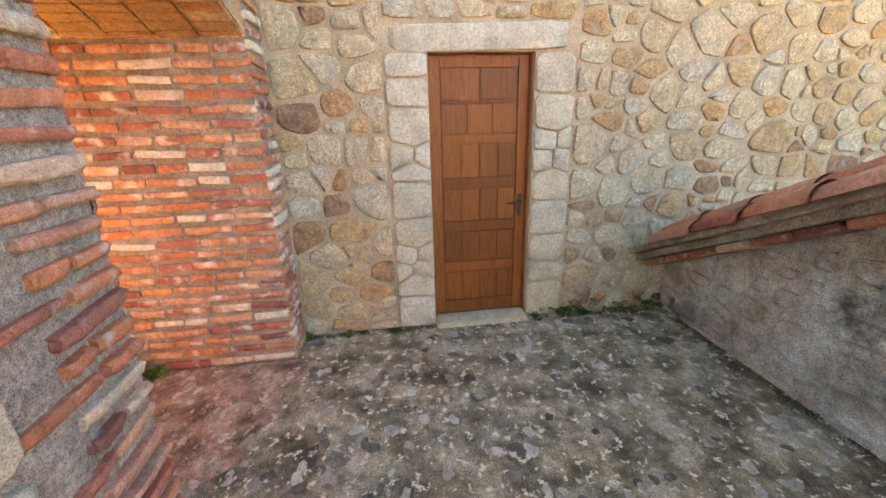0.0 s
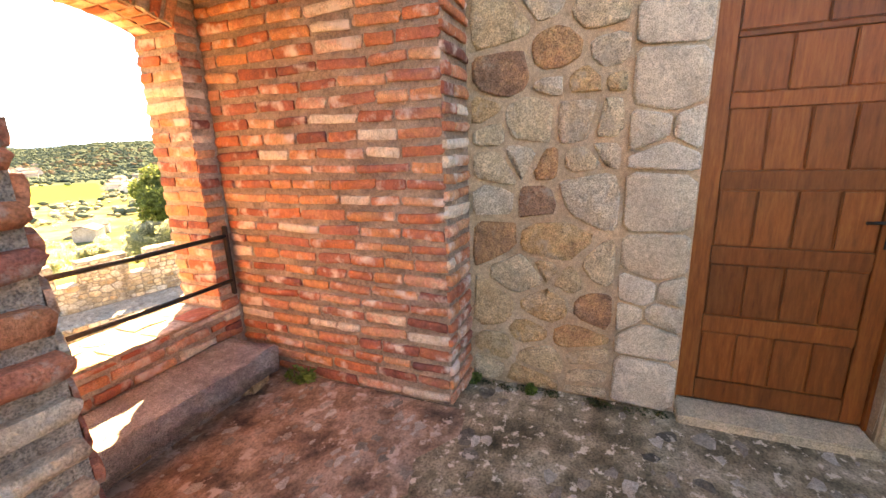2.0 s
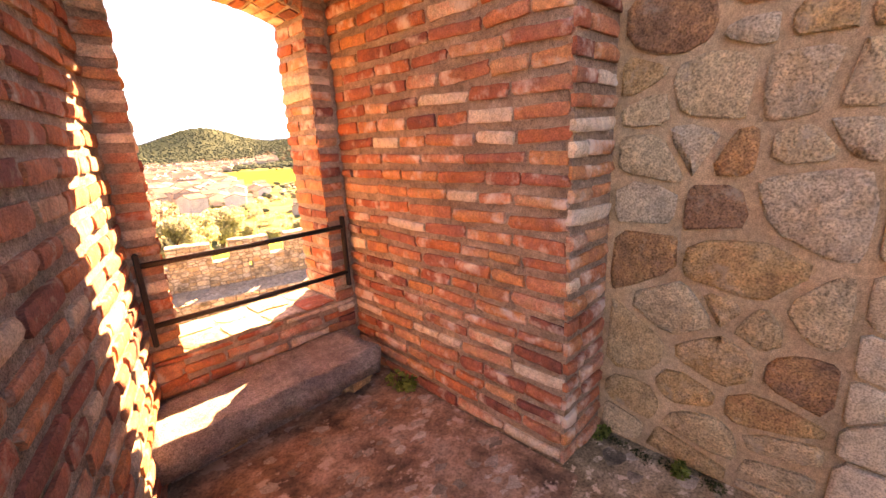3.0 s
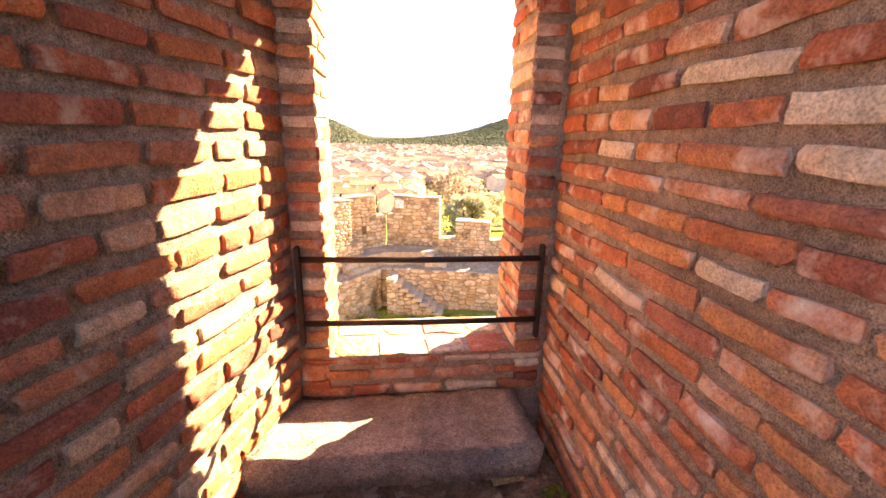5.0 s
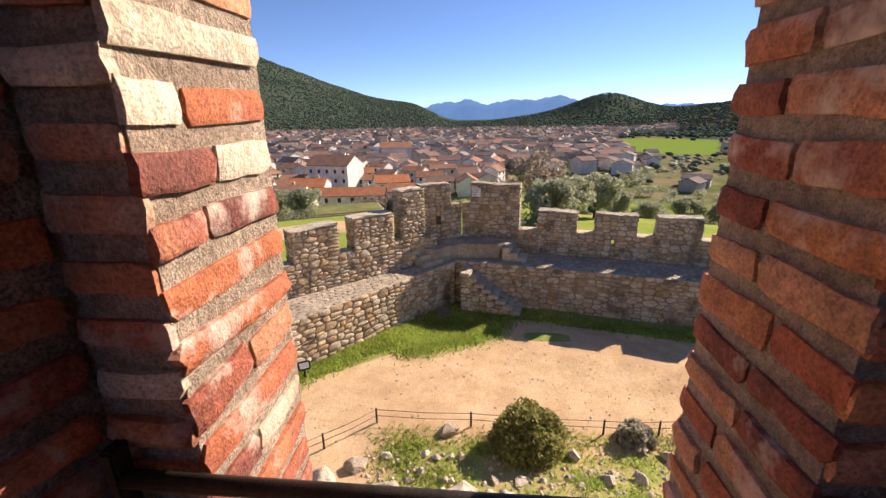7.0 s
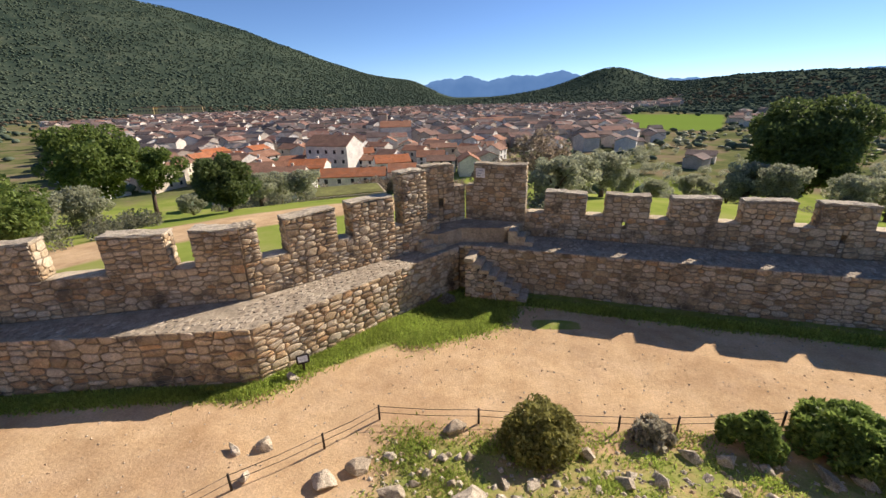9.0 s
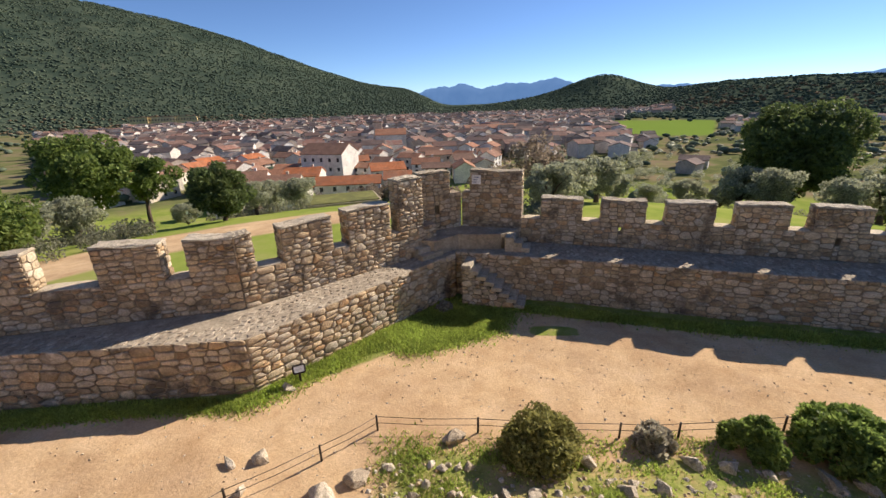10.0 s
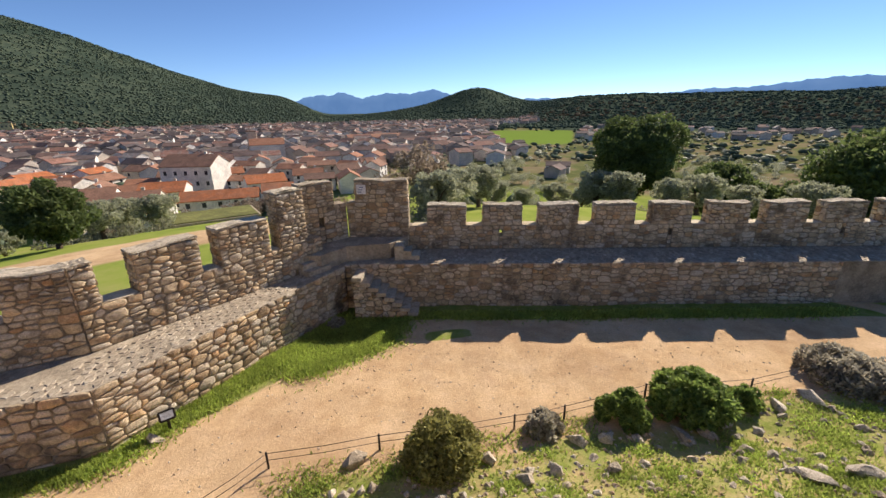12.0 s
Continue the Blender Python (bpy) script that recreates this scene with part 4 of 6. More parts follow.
for k in range(9):
    for row, y, dz in ((0, -4.31, 0.05), (1, -4.12, -0.035), (2, -4.52, 0.03)):
        bm, n = bmesh.new(), 10
        x = -0.10 - 0.36 * k - (0.16 if row == 1 else 0)
        rings = []
        for t in (0, 1):
            r = 0.078 + 0.030 * t
            cx = x - 0.42 * t
            cz = ramp_z(cx) + dz - 0.016 * t + rng.uniform(-0.006, 0.006)
            rings.append([[bm.verts.new((cx, y + rr * math.cos(math.pi * i / (n - 1)), cz - 0.02 + rr * math.sin(math.pi * i / (n - 1)))) for i in range(n)] for rr in (r, r - 0.018)])
        for i in range(n - 1):
            for q in (0, 1):
                f = bm.faces.new((rings[0][q][i], rings[0][q][i + 1], rings[1][q][i + 1], rings[1][q][i]))
                f.smooth = True
            bm.faces.new((rings[0][0][i], rings[0][0][i + 1], rings[0][1][i + 1], rings[0][1][i]))
        bmesh.ops.recalc_face_normals(bm, faces=bm.faces)
        part("tile", bm, TILE, coping)


def sloped(x0, x1, y0, y1, drop, thick, material, name):
    """A rough course that follows the slope of the coping."""
    bm = bmesh.new()
    add_box(bm, x0, x1, y0, y1, -thick, 0.0)
    bmesh.ops.subdivide_edges(bm, edges=[e for e in bm.edges if e.calc_length() > 1], cuts=24, use_grid_fill=True)
    for v in bm.verts:
        v.co.z += ramp_z(v.co.x) - drop + rng.uniform(-0.008, 0.008)
        if v.co.y > y0 + 0.01:
            v.co.y += rng.uniform(-0.02, 0.008)
    part(name, bm, material, coping)


sloped(-3.6, -0.02, -4.6, -4.06, 0.055, 0.05, EARTH_MORTAR, "mortar_bed")
sloped(-3.6, 0.0, -4.55, -4.13, 0.108, 0.06, RUBBLE_MORTAR, "eaves_course")
for k in range(15):
    x = -0.02 - 0.235 * k
    bm = add_box(bmesh.new(), -0.113, 0.113, -4.5, -4.2 + rng.uniform(-0.01, 0.01), -0.045, 0.0, 0.006)
    bmesh.ops.transform(bm, matrix=Matrix.Translation((x - 0.113, 0, ramp_z(x - 0.113) - 0.172)) @ Matrix.Rotation(math.atan(RS), 4, 'Y'), verts=bm.verts)
    part("eaves_brick", bm, BRICK_DARK, coping)


# ---- plants ----
def leaf_mesh(name, clumps, count, size, material, seed, flat=1.0):
    """Many small leaf blades scattered in clumps: (centre, radius) each."""
    r = np.random.RandomState(seed)
    c = np.array([[*p, q] for p, q in clumps])
    pick = r.choice(len(c), count, p=c[:, 3] ** 2 / (c[:, 3] ** 2).sum())
    d = r.normal(size=(count, 3))
    d /= np.linalg.norm(d, axis=1)[:, None]
    pos = c[pick, :3] + d * (c[pick, 3] * r.uniform(0.55, 1.05, count) ** 0.6)[:, None] * (1, 1, flat)
    a = r.normal(size=(count, 3)) + d * 0.8
    a /= np.linalg.norm(a, axis=1)[:, None]
    b = np.cross(a, r.normal(size=(count, 3)))
    b /= np.linalg.norm(b, axis=1)[:, None]
    s = size * r.uniform(0.6, 1.4, count)[:, None]
    quad = np.stack([pos - a * s, pos + b * s * 0.45, pos + a * s, pos - b * s * 0.45], 1).reshape(-1, 3)
    me = bpy.data.meshes.new(name)
    me.vertices.add(count * 4), me.loops.add(count * 4), me.polygons.add(count)
    me.vertices.foreach_set("co", quad.ravel().astype(np.float32))
    me.loops.foreach_set("vertex_index", np.arange(count * 4, dtype=np.int32))
    me.polygons.foreach_set("loop_start", np.arange(0, count * 4, 4, dtype=np.int32))
    me.update(calc_edges=True)
    me.materials.append(material)
    return me


def tree(name, h, crown, low, material, label, seed, count=7000, leaf=0.3, flat=0.75, clumps=46, limbs=6, trunk=0.28):
    """A trunk that forks into limbs, under a crown of leaf clumps; the base is at the origin."""
    r = random.Random(seed)
    ob = tagged(new(name), label, "tree")
    bm = bmesh.new()
    fork = low * 0.85
    lean = r.uniform(-0.05, 0.05) * h
    add_tube(bm, [(0, 0, -0.4), (lean * 0.3, 0, fork * 0.5), (lean, 0.1, fork)], [trunk * 1.3, trunk, trunk * 0.8], 8)
    cz, rz = (h + low) / 2, (h - low) / 2
    blobs = []
    for k in range(clumps):
        t, u = r.uniform(0, 2 * math.pi), r.uniform(-1, 1)
        q = r.uniform(0.45, 0.92)
        w = math.sqrt(1 - u * u)
        blobs.append(((crown * q * w * math.cos(t) * r.uniform(0.8, 1.1), crown * q * w * math.sin(t) * r.uniform(0.8, 1.1), cz + rz * u * q), crown * r.uniform(0.18, 0.34)))
    for k in range(limbs):
        p = blobs[k * len(blobs) // limbs][0]
        add_tube(bm, [(lean, 0.1, fork - 0.2), (p[0] * 0.45 + lean, p[1] * 0.45, fork + (p[2] - fork) * 0.6), p], [trunk * 0.55, trunk * 0.3, trunk * 0.1], 6)
    part("trunk", bm, BARK, ob)
    c = new("crown", leaf_mesh("crown", blobs, count, leaf, material, seed, flat))
    c.parent = ob
    return ob


def stand(ob, az, r, turn=0.0, size=1.0, sink=0.0):
    """Set a thing on the ground at a bearing and a distance."""
    x, y = r * math.sin(radians(az)), r * math.cos(radians(az))
    ob.matrix_basis = pose(x, y, height(x, y) - sink, 0, 0, turn) @ Matrix.Scale(size, 4)
    return ob


def stand_copy(ob, az, r, turn=0.0, size=1.0):
    x, y = r * math.sin(radians(az)), r * math.cos(radians(az))
    c = copy_thing(ob, pose(x, y, height(x, y), 0, 0, turn))
    c.scale = (size,) * 3
    return c



# weeds at the foot of the walls
for k, (x, y, q) in enumerate(((-0.39, -0.43, 0.06), (-0.05, -1.42, 0.035), (-0.06, -1.75, 0.03), (-0.03, -3.6, 0.045), (-0.05, -4.3, 0.05), (-0.36, -0.5, 0.04))):
    w = tagged(new("weed"), "small green weed growing at the foot of the wall", "weed", "weeds")
    f = new("leaves", leaf_mesh("leaves", [((0.0, 0.0, q * 0.6), q), ((q * 0.6, -q, q * 0.5), q * 0.7)], 160, 0.014, LAUREL, 40 + k))
    f.parent = w
    part("stem", add_tube(bmesh.new(), [(0, 0, -0.01), (0.004, 0, q * 0.5), (0, 0.004, q)], [0.003, 0.002, 0.001], 5), BARK, w)
    w.matrix_basis = pose(x, y, 0.004, 0, 0, 40 * k)

MOSS = foliage("moss", (0.05, 0.06, 0.025), (0.12, 0.13, 0.05))
rm = random.Random(5)
moss_spots = [((-0.02 - abs(rm.gauss(0, 0.03)), rm.uniform(-4.4, -3.25), abs(rm.gauss(0, 0.05))), rm.uniform(0.012, 0.04)) for k in range(70)]
moss_spots += [((-0.02 - abs(rm.gauss(0, 0.03)), rm.uniform(-2.4, -1.3), 0.0), rm.uniform(0.012, 0.035)) for k in range(50)]
moss_spots += [((rm.uniform(-2.2, -0.1), -4.4 + abs(rm.gauss(0, 0.03)), 0.0), rm.uniform(0.012, 0.04)) for k in range(60)]
tagged(new("moss", leaf_mesh("moss", moss_spots, 9000, 0.007, MOSS, 77, 0.5)), "dark moss along the foot of the walls", "moss", kind="stuff")

stone_pine = stand(tree("stone_pine", 9.9, 4.5, 3.4, PINE, "tall umbrella-shaped stone pine with a bare forked trunk", 3, 16000, 0.2, 0.8, 44, 9), -45.9, 52)
stand(tree("stone_pine", 8.5, 3.4, 3.8, PINE, "slender stone pine with a high rounded crown", 5, 9000, 0.18, 0.8, 30, 6, 0.2), -40.6, 52)
stand(tree("stone_pine", 4.3, 3.2, 0.5, PINE, "low bushy stone pine with dense green needles", 8, 12000, 0.16, 0.8, 60, 6), -55, 33)
stand(tree("round_tree", 4.6, 2.35, 0.4, DARKLEAF, "dense round evergreen tree beside the dirt road", 11, 12000, 0.16, 0.9, 60, 5, 0.18), -33.4, 38)
big_oak = stand(tree("holm_oak", 13.6, 5.9, 1.8, DARKLEAF, "large dark holm oak on the meadow", 13, 34000, 0.24, 0.85, 110, 9, 0.5), 35.2, 62)
stand(tree("holm_oak", 10.0, 5.4, 1.2, DARKLEAF, "dark holm oak on the meadow", 17, 16000, 0.30, 0.85, 70, 8, 0.4), 45.2, 78)
stand(tree("holm_oak", 8.5, 5.0, 1.0, DARKLEAF, "dark holm oak on the slope", 19, 12000, 0.30, 0.85, 60, 8, 0.4), 51.2, 82)
stand(tree("holm_oak", 13.0, 8.0, 1.0, DARKLEAF, "broad dark holm oak on the slope", 23, 24000, 0.32, 0.85, 90, 8, 0.5), 57.8, 66)
olive = stand(tree("olive_tree", 4.2, 2.4, 1.0, OLIVE, "grey-green olive tree on the meadow", 29, 7000, 0.13, 0.8, 40, 6, 0.22), 42.5, 46)
tagged(olive, group="olive trees")
ro = random.Random(4)
for az, r in ((8.5, 27), (11.5, 31), (15, 36), (18, 62), (22, 66), (26, 58), (29.5, 60), (31, 52), (34, 50), (39.5, 44), (47, 55), (53, 50), (24, 90), (28, 95), (14, 85), (18, 105), (10, 75), (33, 88), (-24, 52), (-27, 56), (-29.5, 50), (-47, 44), (-51, 42), (-37, 60)):
    stand_copy(olive, az, r, ro.uniform(0, 360), ro.uniform(0.75, 1.15))
bare = tree("bare_tree", 6.0, 2.8, 1.8, TWIG, "leafless tree with grey-brown twigs", 31, 1600, 0.22, 0.9, 40, 14, 0.16)
tagged(bare, group="bare trees")
stand(bare, 7.2, 40)
for az, r in ((-14.5, 108), (-12.8, 112), (-16.4, 106), (-24, 112), (-21.5, 104), (-29, 104), (-11, 116), (-6, 84), (-3.0, 96), (0.5, 70), (3, 66)):
    stand_copy(bare, az, r, ro.uniform(0, 360), ro.uniform(0.8, 1.2))


def shrub(name, radius, tall, material, label, seed, count, leaf, x, y, clumps=40):
    r = random.Random(seed)
    ob = tagged(new(name), label, "shrub")
    blobs = []
    for k in range(clumps):
        t, u, q = r.uniform(0, 2 * math.pi), r.uniform(0.0, 1), r.uniform(0.5, 0.86)
        w = math.sqrt(1 - u * u)
        blobs.append(((radius * q * w * math.cos(t), radius * q * w * math.sin(t), tall * (0.12 + 0.72 * u * q)), radius * r.uniform(0.2, 0.3)))
    f = new("foliage", leaf_mesh("foliage", blobs, count, leaf, material, seed, 1.0))
    f.parent = ob
    bm = bmesh.new()
    for k in range(7):
        p = blobs[k * 5][0]
        add_tube(bm, [(0, 0, -0.1), (p[0] * 0.4, p[1] * 0.4, p[2] * 0.5), p], [0.035, 0.025, 0.01], 5)
    part("stems", bm, BARK, ob)
    ob.matrix_basis = pose(x, y, height(x, y) - 0.03, 0, 0, seed * 20)
    return ob


shrub("rosemary_bush", 0.74, 1.08, BUSH, "dense domed rosemary bush with olive-green leaves", 2, 18000, 0.045, 0.22, 6.25, 120)
shrub("laurel_bush", 0.52, 0.85, LAUREL, "small green laurel bush", 3, 6000, 0.055, 4.02, 6.45)
shrub("laurel_bush", 0.82, 1.1, LAUREL, "large green laurel bush among the rocks", 4, 14000, 0.06, 5.5, 6.35, 60)
shrub("laurel_bush", 0.36, 0.6, LAUREL, "small laurel bush at the fence", 6, 4000, 0.05, 6.75, 6.25)
shrub("grey_shrub", 1.05, 0.62, LAVENDER, "wide grey-leaved shrub beside the fence", 7, 14000, 0.06, 10.0, 6.5, 60)
shrub("grey_shrub", 0.42, 0.5, LAVENDER, "small dry grey shrub", 9, 2500, 0.06, 2.35, 6.55)
shrub("grey_shrub", 0.3, 0.35, LAVENDER, "dry tuft at the foot of the wall", 10, 1500, 0.05, -1.9, 12.2)


# grass blades
def grass(name, spots, count, seed, tall=0.1):
    r = np.random.RandomState(seed)
    pick = r.randint(0, len(spots), count)
    c = np.array(spots, float)[pick]
    x = c[:, 0] + r.normal(size=count) * c[:, 2]
    y = c[:, 1] + r.normal(size=count) * c[:, 3]
    keep = ((x + 6.1) * 0.78 - (y - 7.9) * 0.625 > 0.05) | (y < 7.6)
    keep &= (-((x - 0.84) * 0.226 + (y - 12.55) * 0.974) > 0.0) & (y > 1.2)
    x, y = x[keep], y[keep]
    n = len(x)
    z = ground_z(x, y)
    t = r.uniform(0, 2 * np.pi, n)
    w, h = r.uniform(0.01, 0.025, n), tall * r.uniform(0.4, 1.2, n)
    lx, ly = r.normal(size=n) * 0.04, r.normal(size=n) * 0.04
    tri = np.stack([np.stack([x - w * np.cos(t), y - w * np.sin(t), z - 0.01], 1), np.stack([x + w * np.cos(t), y + w * np.sin(t), z - 0.01], 1), np.stack([x + lx, y + ly, z + h], 1)], 1).reshape(-1, 3)
    me = bpy.data.meshes.new(name)
    me.vertices.add(n * 3), me.loops.add(n * 3), me.polygons.add(n)
    me.vertices.foreach_set("co", tri.ravel().astype(np.float32))
    me.loops.foreach_set("vertex_index", np.arange(n * 3, dtype=np.int32))
    me.polygons.foreach_set("loop_start", np.arange(0, n * 3, 3, dtype=np.int32))
    me.update(calc_edges=True)
    me.materials.append(GRASS)
    return tagged(new(name, me), "short green grass in patches on the yard", "grass", kind="stuff")


wall_spots = [(-6.0 + 0.43 * k, 7.75 + 0.47 * k, 0.28, 0.28) for k in range(11)] + [(-1.5 + 0.25 * k, 11.7 + 0.05 * (k % 3), 0.35, 0.35) for k in range(6)] + [(-2.6 + 0.3 * k, 10.0 + 0.16 * k, 0.32, 0.3) for k in range(8)]
far_spots = [(0.8 + 0.5 * k, 12.15 - 0.116 * k, 0.3, 0.16) for k in range(26)]
west_spots = [(-13 + 0.5 * k, 6.45 + 0.07 * k, 0.3, 0.12) for k in range(14)]
grass("grass", wall_spots, 52000, 1)
grass("grass_far", far_spots, 13000, 2, 0.11)
grass("grass_west", west_spots, 14000, 3)
rs = random.Random(12)
mound = [(rs.uniform(-2.8, 9.5), rs.uniform(2.6, 6.4), rs.uniform(0.12, 0.35), rs.uniform(0.1, 0.3)) for k in range(95)]
mound += [(-2.3, 6.3, 0.3, 0.2), (-1.6, 6.3, 0.35, 0.2), (-0.6, 6.3, 0.3, 0.2), (1.5, 6.5, 0.4, 0.15), (3.0, 6.5, 0.4, 0.15)]
grass("grass_mound", mound, 30000, 4, 0.07)

# ---- rocks, fence, lamp ----
def rock_mesh(seed):
    bm = bmesh.new()
    bmesh.ops.create_icosphere(bm, subdivisions=3, radius=0.5)
    off = Vector((seed * 3.7, seed * 1.3, 0))
    for v in bm.verts:
        n = v.co.normalized()
        v.co += 0.22 * noise.noise(n * 1.6 + off) * n
        for k in range(15):
            d = Vector((math.sin(seed * 7 + k * 2.1), math.cos(seed * 5 + k * 1.7), math.sin(k * 2.7 + seed))).normalized()
            over = v.co.dot(d) - 0.25 - 0.08 * math.sin(k * 1.9 + seed)
            if over > 0:
                v.co -= d * over
        v.co += 0.018 * Vector(noise.noise_vector(v.co * 6 + off)) + 0.012 * Vector(noise.noise_vector(v.co * 15 + off))
    me = bpy.data.meshes.new("rock")
    bm.to_mesh(me)
    bm.free()
    me.materials.append(ROCK)
    return me


ROCKS = [rock_mesh(k) for k in range(9)]


def rock(x, y, sx, sy, sz, turn, label="weathered granite boulder half sunk in the grass"):
    ob = tagged(new("rock", rs.choice(ROCKS)), label, "rock", "rocks on the mound")
    ob.matrix_basis = pose(x, y, height(x, y) + 0.12 * sz, rs.uniform(-10, 10), rs.uniform(-10, 10), turn) @ Matrix.Diagonal((sx, sy, sz, 1))
    return ob


for x, y, a, b, c in ((-4.9, 5.95, 0.62, 0.42, 0.4), (-5.4, 5.8, 0.2, 0.6, 0.3), (-4.9, 5.2, 0.3, 0.4, 0.3), (-3.0, 5.6, 0.9, 0.7, 0.4), (-3.5, 5.2, 0.8, 0.6, 0.5), (-2.3, 4.9, 0.8, 0.7, 0.5), (-1.3, 6.5, 0.75, 0.55, 0.5), (-1.2, 4.7, 1.2, 0.9, 0.6), (-0.2, 4.6, 0.8, 0.7, 0.5),
                        (1.0, 6.0, 0.5, 0.4, 0.4), (1.4, 5.3, 0.5, 0.4, 0.35), (2.0, 5.4, 0.4, 0.5, 0.4), (2.8, 6.1, 0.6, 0.4, 0.35), (3.4, 6.0, 0.6, 0.45, 0.35), (3.0, 5.2, 0.4, 0.35, 0.4), (4.8, 5.7, 0.8, 0.5, 0.4), (5.3, 5.6, 0.6, 0.4, 0.3), (7.4, 6.0, 0.7, 0.5, 0.35), (8.4, 6.1, 0.9, 0.5, 0.4), (8.0, 4.4, 1.1, 0.6, 0.4), (9.2, 4.6, 1.2, 0.6, 0.4), (7.0, 4.1, 1.0, 0.5, 0.35), (6.0, 4.3, 0.9, 0.5, 0.35), (-5.2, 8.0, 0.5, 0.4, 0.3)):
    rock(x, y, a, b, c, rs.uniform(0, 360))
for k in range(230):
    x, y = rs.uniform(-2.6, 9.8), rs.uniform(2.6, 5.9)
    q = rs.uniform(0.08, 0.3)
    rock(x, y, q * 1.4, q, q * 0.7, rs.uniform(0, 360), "small grey stone lying in the grass")

# loose pebbles on the sand and the mound
pv, pf = [], []
octa = [(1, 0, 0), (-1, 0, 0), (0, 1, 0), (0, -1, 0), (0, 0, 1), (0, 0, -1)]
tri8 = [(0, 2, 4), (2, 1, 4), (1, 3, 4), (3, 0, 4), (2, 0, 5), (1, 2, 5), (3, 1, 5), (0, 3, 5)]
for k in range(2600):
    if k % 2:
        x, y, q = rs.uniform(-3, 10), rs.uniform(2.4, 6.2), rs.uniform(0.015, 0.06)
    else:
        x, y, q = rs.uniform(-9, 9), rs.uniform(4.2, 11.3), rs.uniform(0.008, 0.032)
    if (x + 6.1) * 0.78 - (y - 7.9) * 0.625 < 0.2 and y > 7.2:
        continue
    z, b0, t = height(x, y), len(pv), rs.uniform(0, 6.28)
    for vx, vy, vz in octa:
        px, py = q * vx * rs.uniform(0.7, 1.5), q * vy * rs.uniform(0.7, 1.2)
        pv.append((x + px * math.cos(t) - py * math.sin(t), y + px * math.sin(t) + py * math.cos(t), z + q * 0.2 + q * 0.6 * vz))
    pf += [tuple(b0 + i for i in f) for f in tri8]
PEBBLES = mottled("loose_pebble", [(0, (0.44, 0.31, 0.19)), (0.5, (0.54, 0.43, 0.31)), (1, (0.60, 0.55, 0.47))], scale=30, coarse=5, bump=0.3, per="island")
tagged(new("pebbles", mesh_of("pebbles", pv, pf, PEBBLES)), "loose pebbles scattered over sand and grass", "pebbles", kind="stuff")

fence = tagged(new("wire_fence"), "low fence of dark iron posts and two wires", "fence")
fence_pts = [(-6.2, 3.9), (-5.0, 5.0), (-3.75, 5.95), (-2.88, 6.72), (-0.9, 6.72), (1.78, 6.72), (2.86, 6.72), (4.9, 6.95), (7.3, 6.6), (10.5, 6.9)]
for x, y in fence_pts:
    z = height(x, y)
    part("post", add_tube(bmesh.new(), [(x, y, z - 0.1), (x, y, z + 0.36)], [0.022, 0.02], 8), IRON, fence)
for (xa, ya), (xb, yb) in zip(fence_pts, fence_pts[1:]):
    for dz in (0.33, 0.18):
        za, zb = height(xa, ya) + dz, height(xb, yb) + dz
        part("wire", add_tube(bmesh.new(), [(xa, ya, za), ((xa + xb) / 2, (ya + yb) / 2, (za + zb) / 2 - 0.03), (xb, yb, zb)], [0.006] * 3, 5), IRON, fence)

GLASS_PALE = mottled("lamp_glass", [(0, (0.65, 0.67, 0.7)), (1, (0.7, 0.72, 0.75))], scale=5, coarse=2, bump=0, roughness=0.15, per="noise")
lamp = tagged(new("floodlight"), "black floodlight with a pale front on a small stone", "floodlight")
lx, ly = -5.05, 8.25
lz = height(lx, ly) + 0.18
m = pose(lx, ly, lz + 0.2, -32, 0, 28)
part("housing", add_box(bmesh.new(), -0.15, 0.15, -0.07, 0.07, -0.11, 0.11, 0.02, m), IRON, lamp)
part("front_glass", add_box(bmesh.new(), -0.11, 0.11, -0.082, -0.068, -0.07, 0.07, 0.004, m), GLASS_PALE, lamp, "pale front glass")
part("bracket", add_tube(bmesh.new(), [(lx, ly, lz - 0.12), (lx, ly, lz + 0.2)], [0.03, 0.03]), IRON, lamp)
WHITE = mottled("white_panel", [(0, (0.75, 0.75, 0.78)), (1, (0.8, 0.8, 0.8))], scale=20, coarse=5, bump=0, per="noise", dark=0.9)
BLUE = mottled("blue_print", [(0, (0.25, 0.3, 0.45)), (1, (0.3, 0.35, 0.5))], scale=20, coarse=5, bump=0, per="noise")
sign = tagged(new("information_sign"), "small white information sign fixed to the turret wall", "sign")
mt = frame_matrix(T2, T2U, T2N)
part("panel", add_box(bmesh.new(), 0.40, 0.72, -0.075, -0.055, -1.42, -1.10, 0.004, mt), WHITE, sign)
for k in range(3):
    part("print", add_box(bmesh.new(), 0.44 + 0.03 * k, 0.56 + 0.04 * k, -0.079, -0.074, -1.36 + 0.08 * k, -1.33 + 0.08 * k, 0, mt), BLUE, sign)

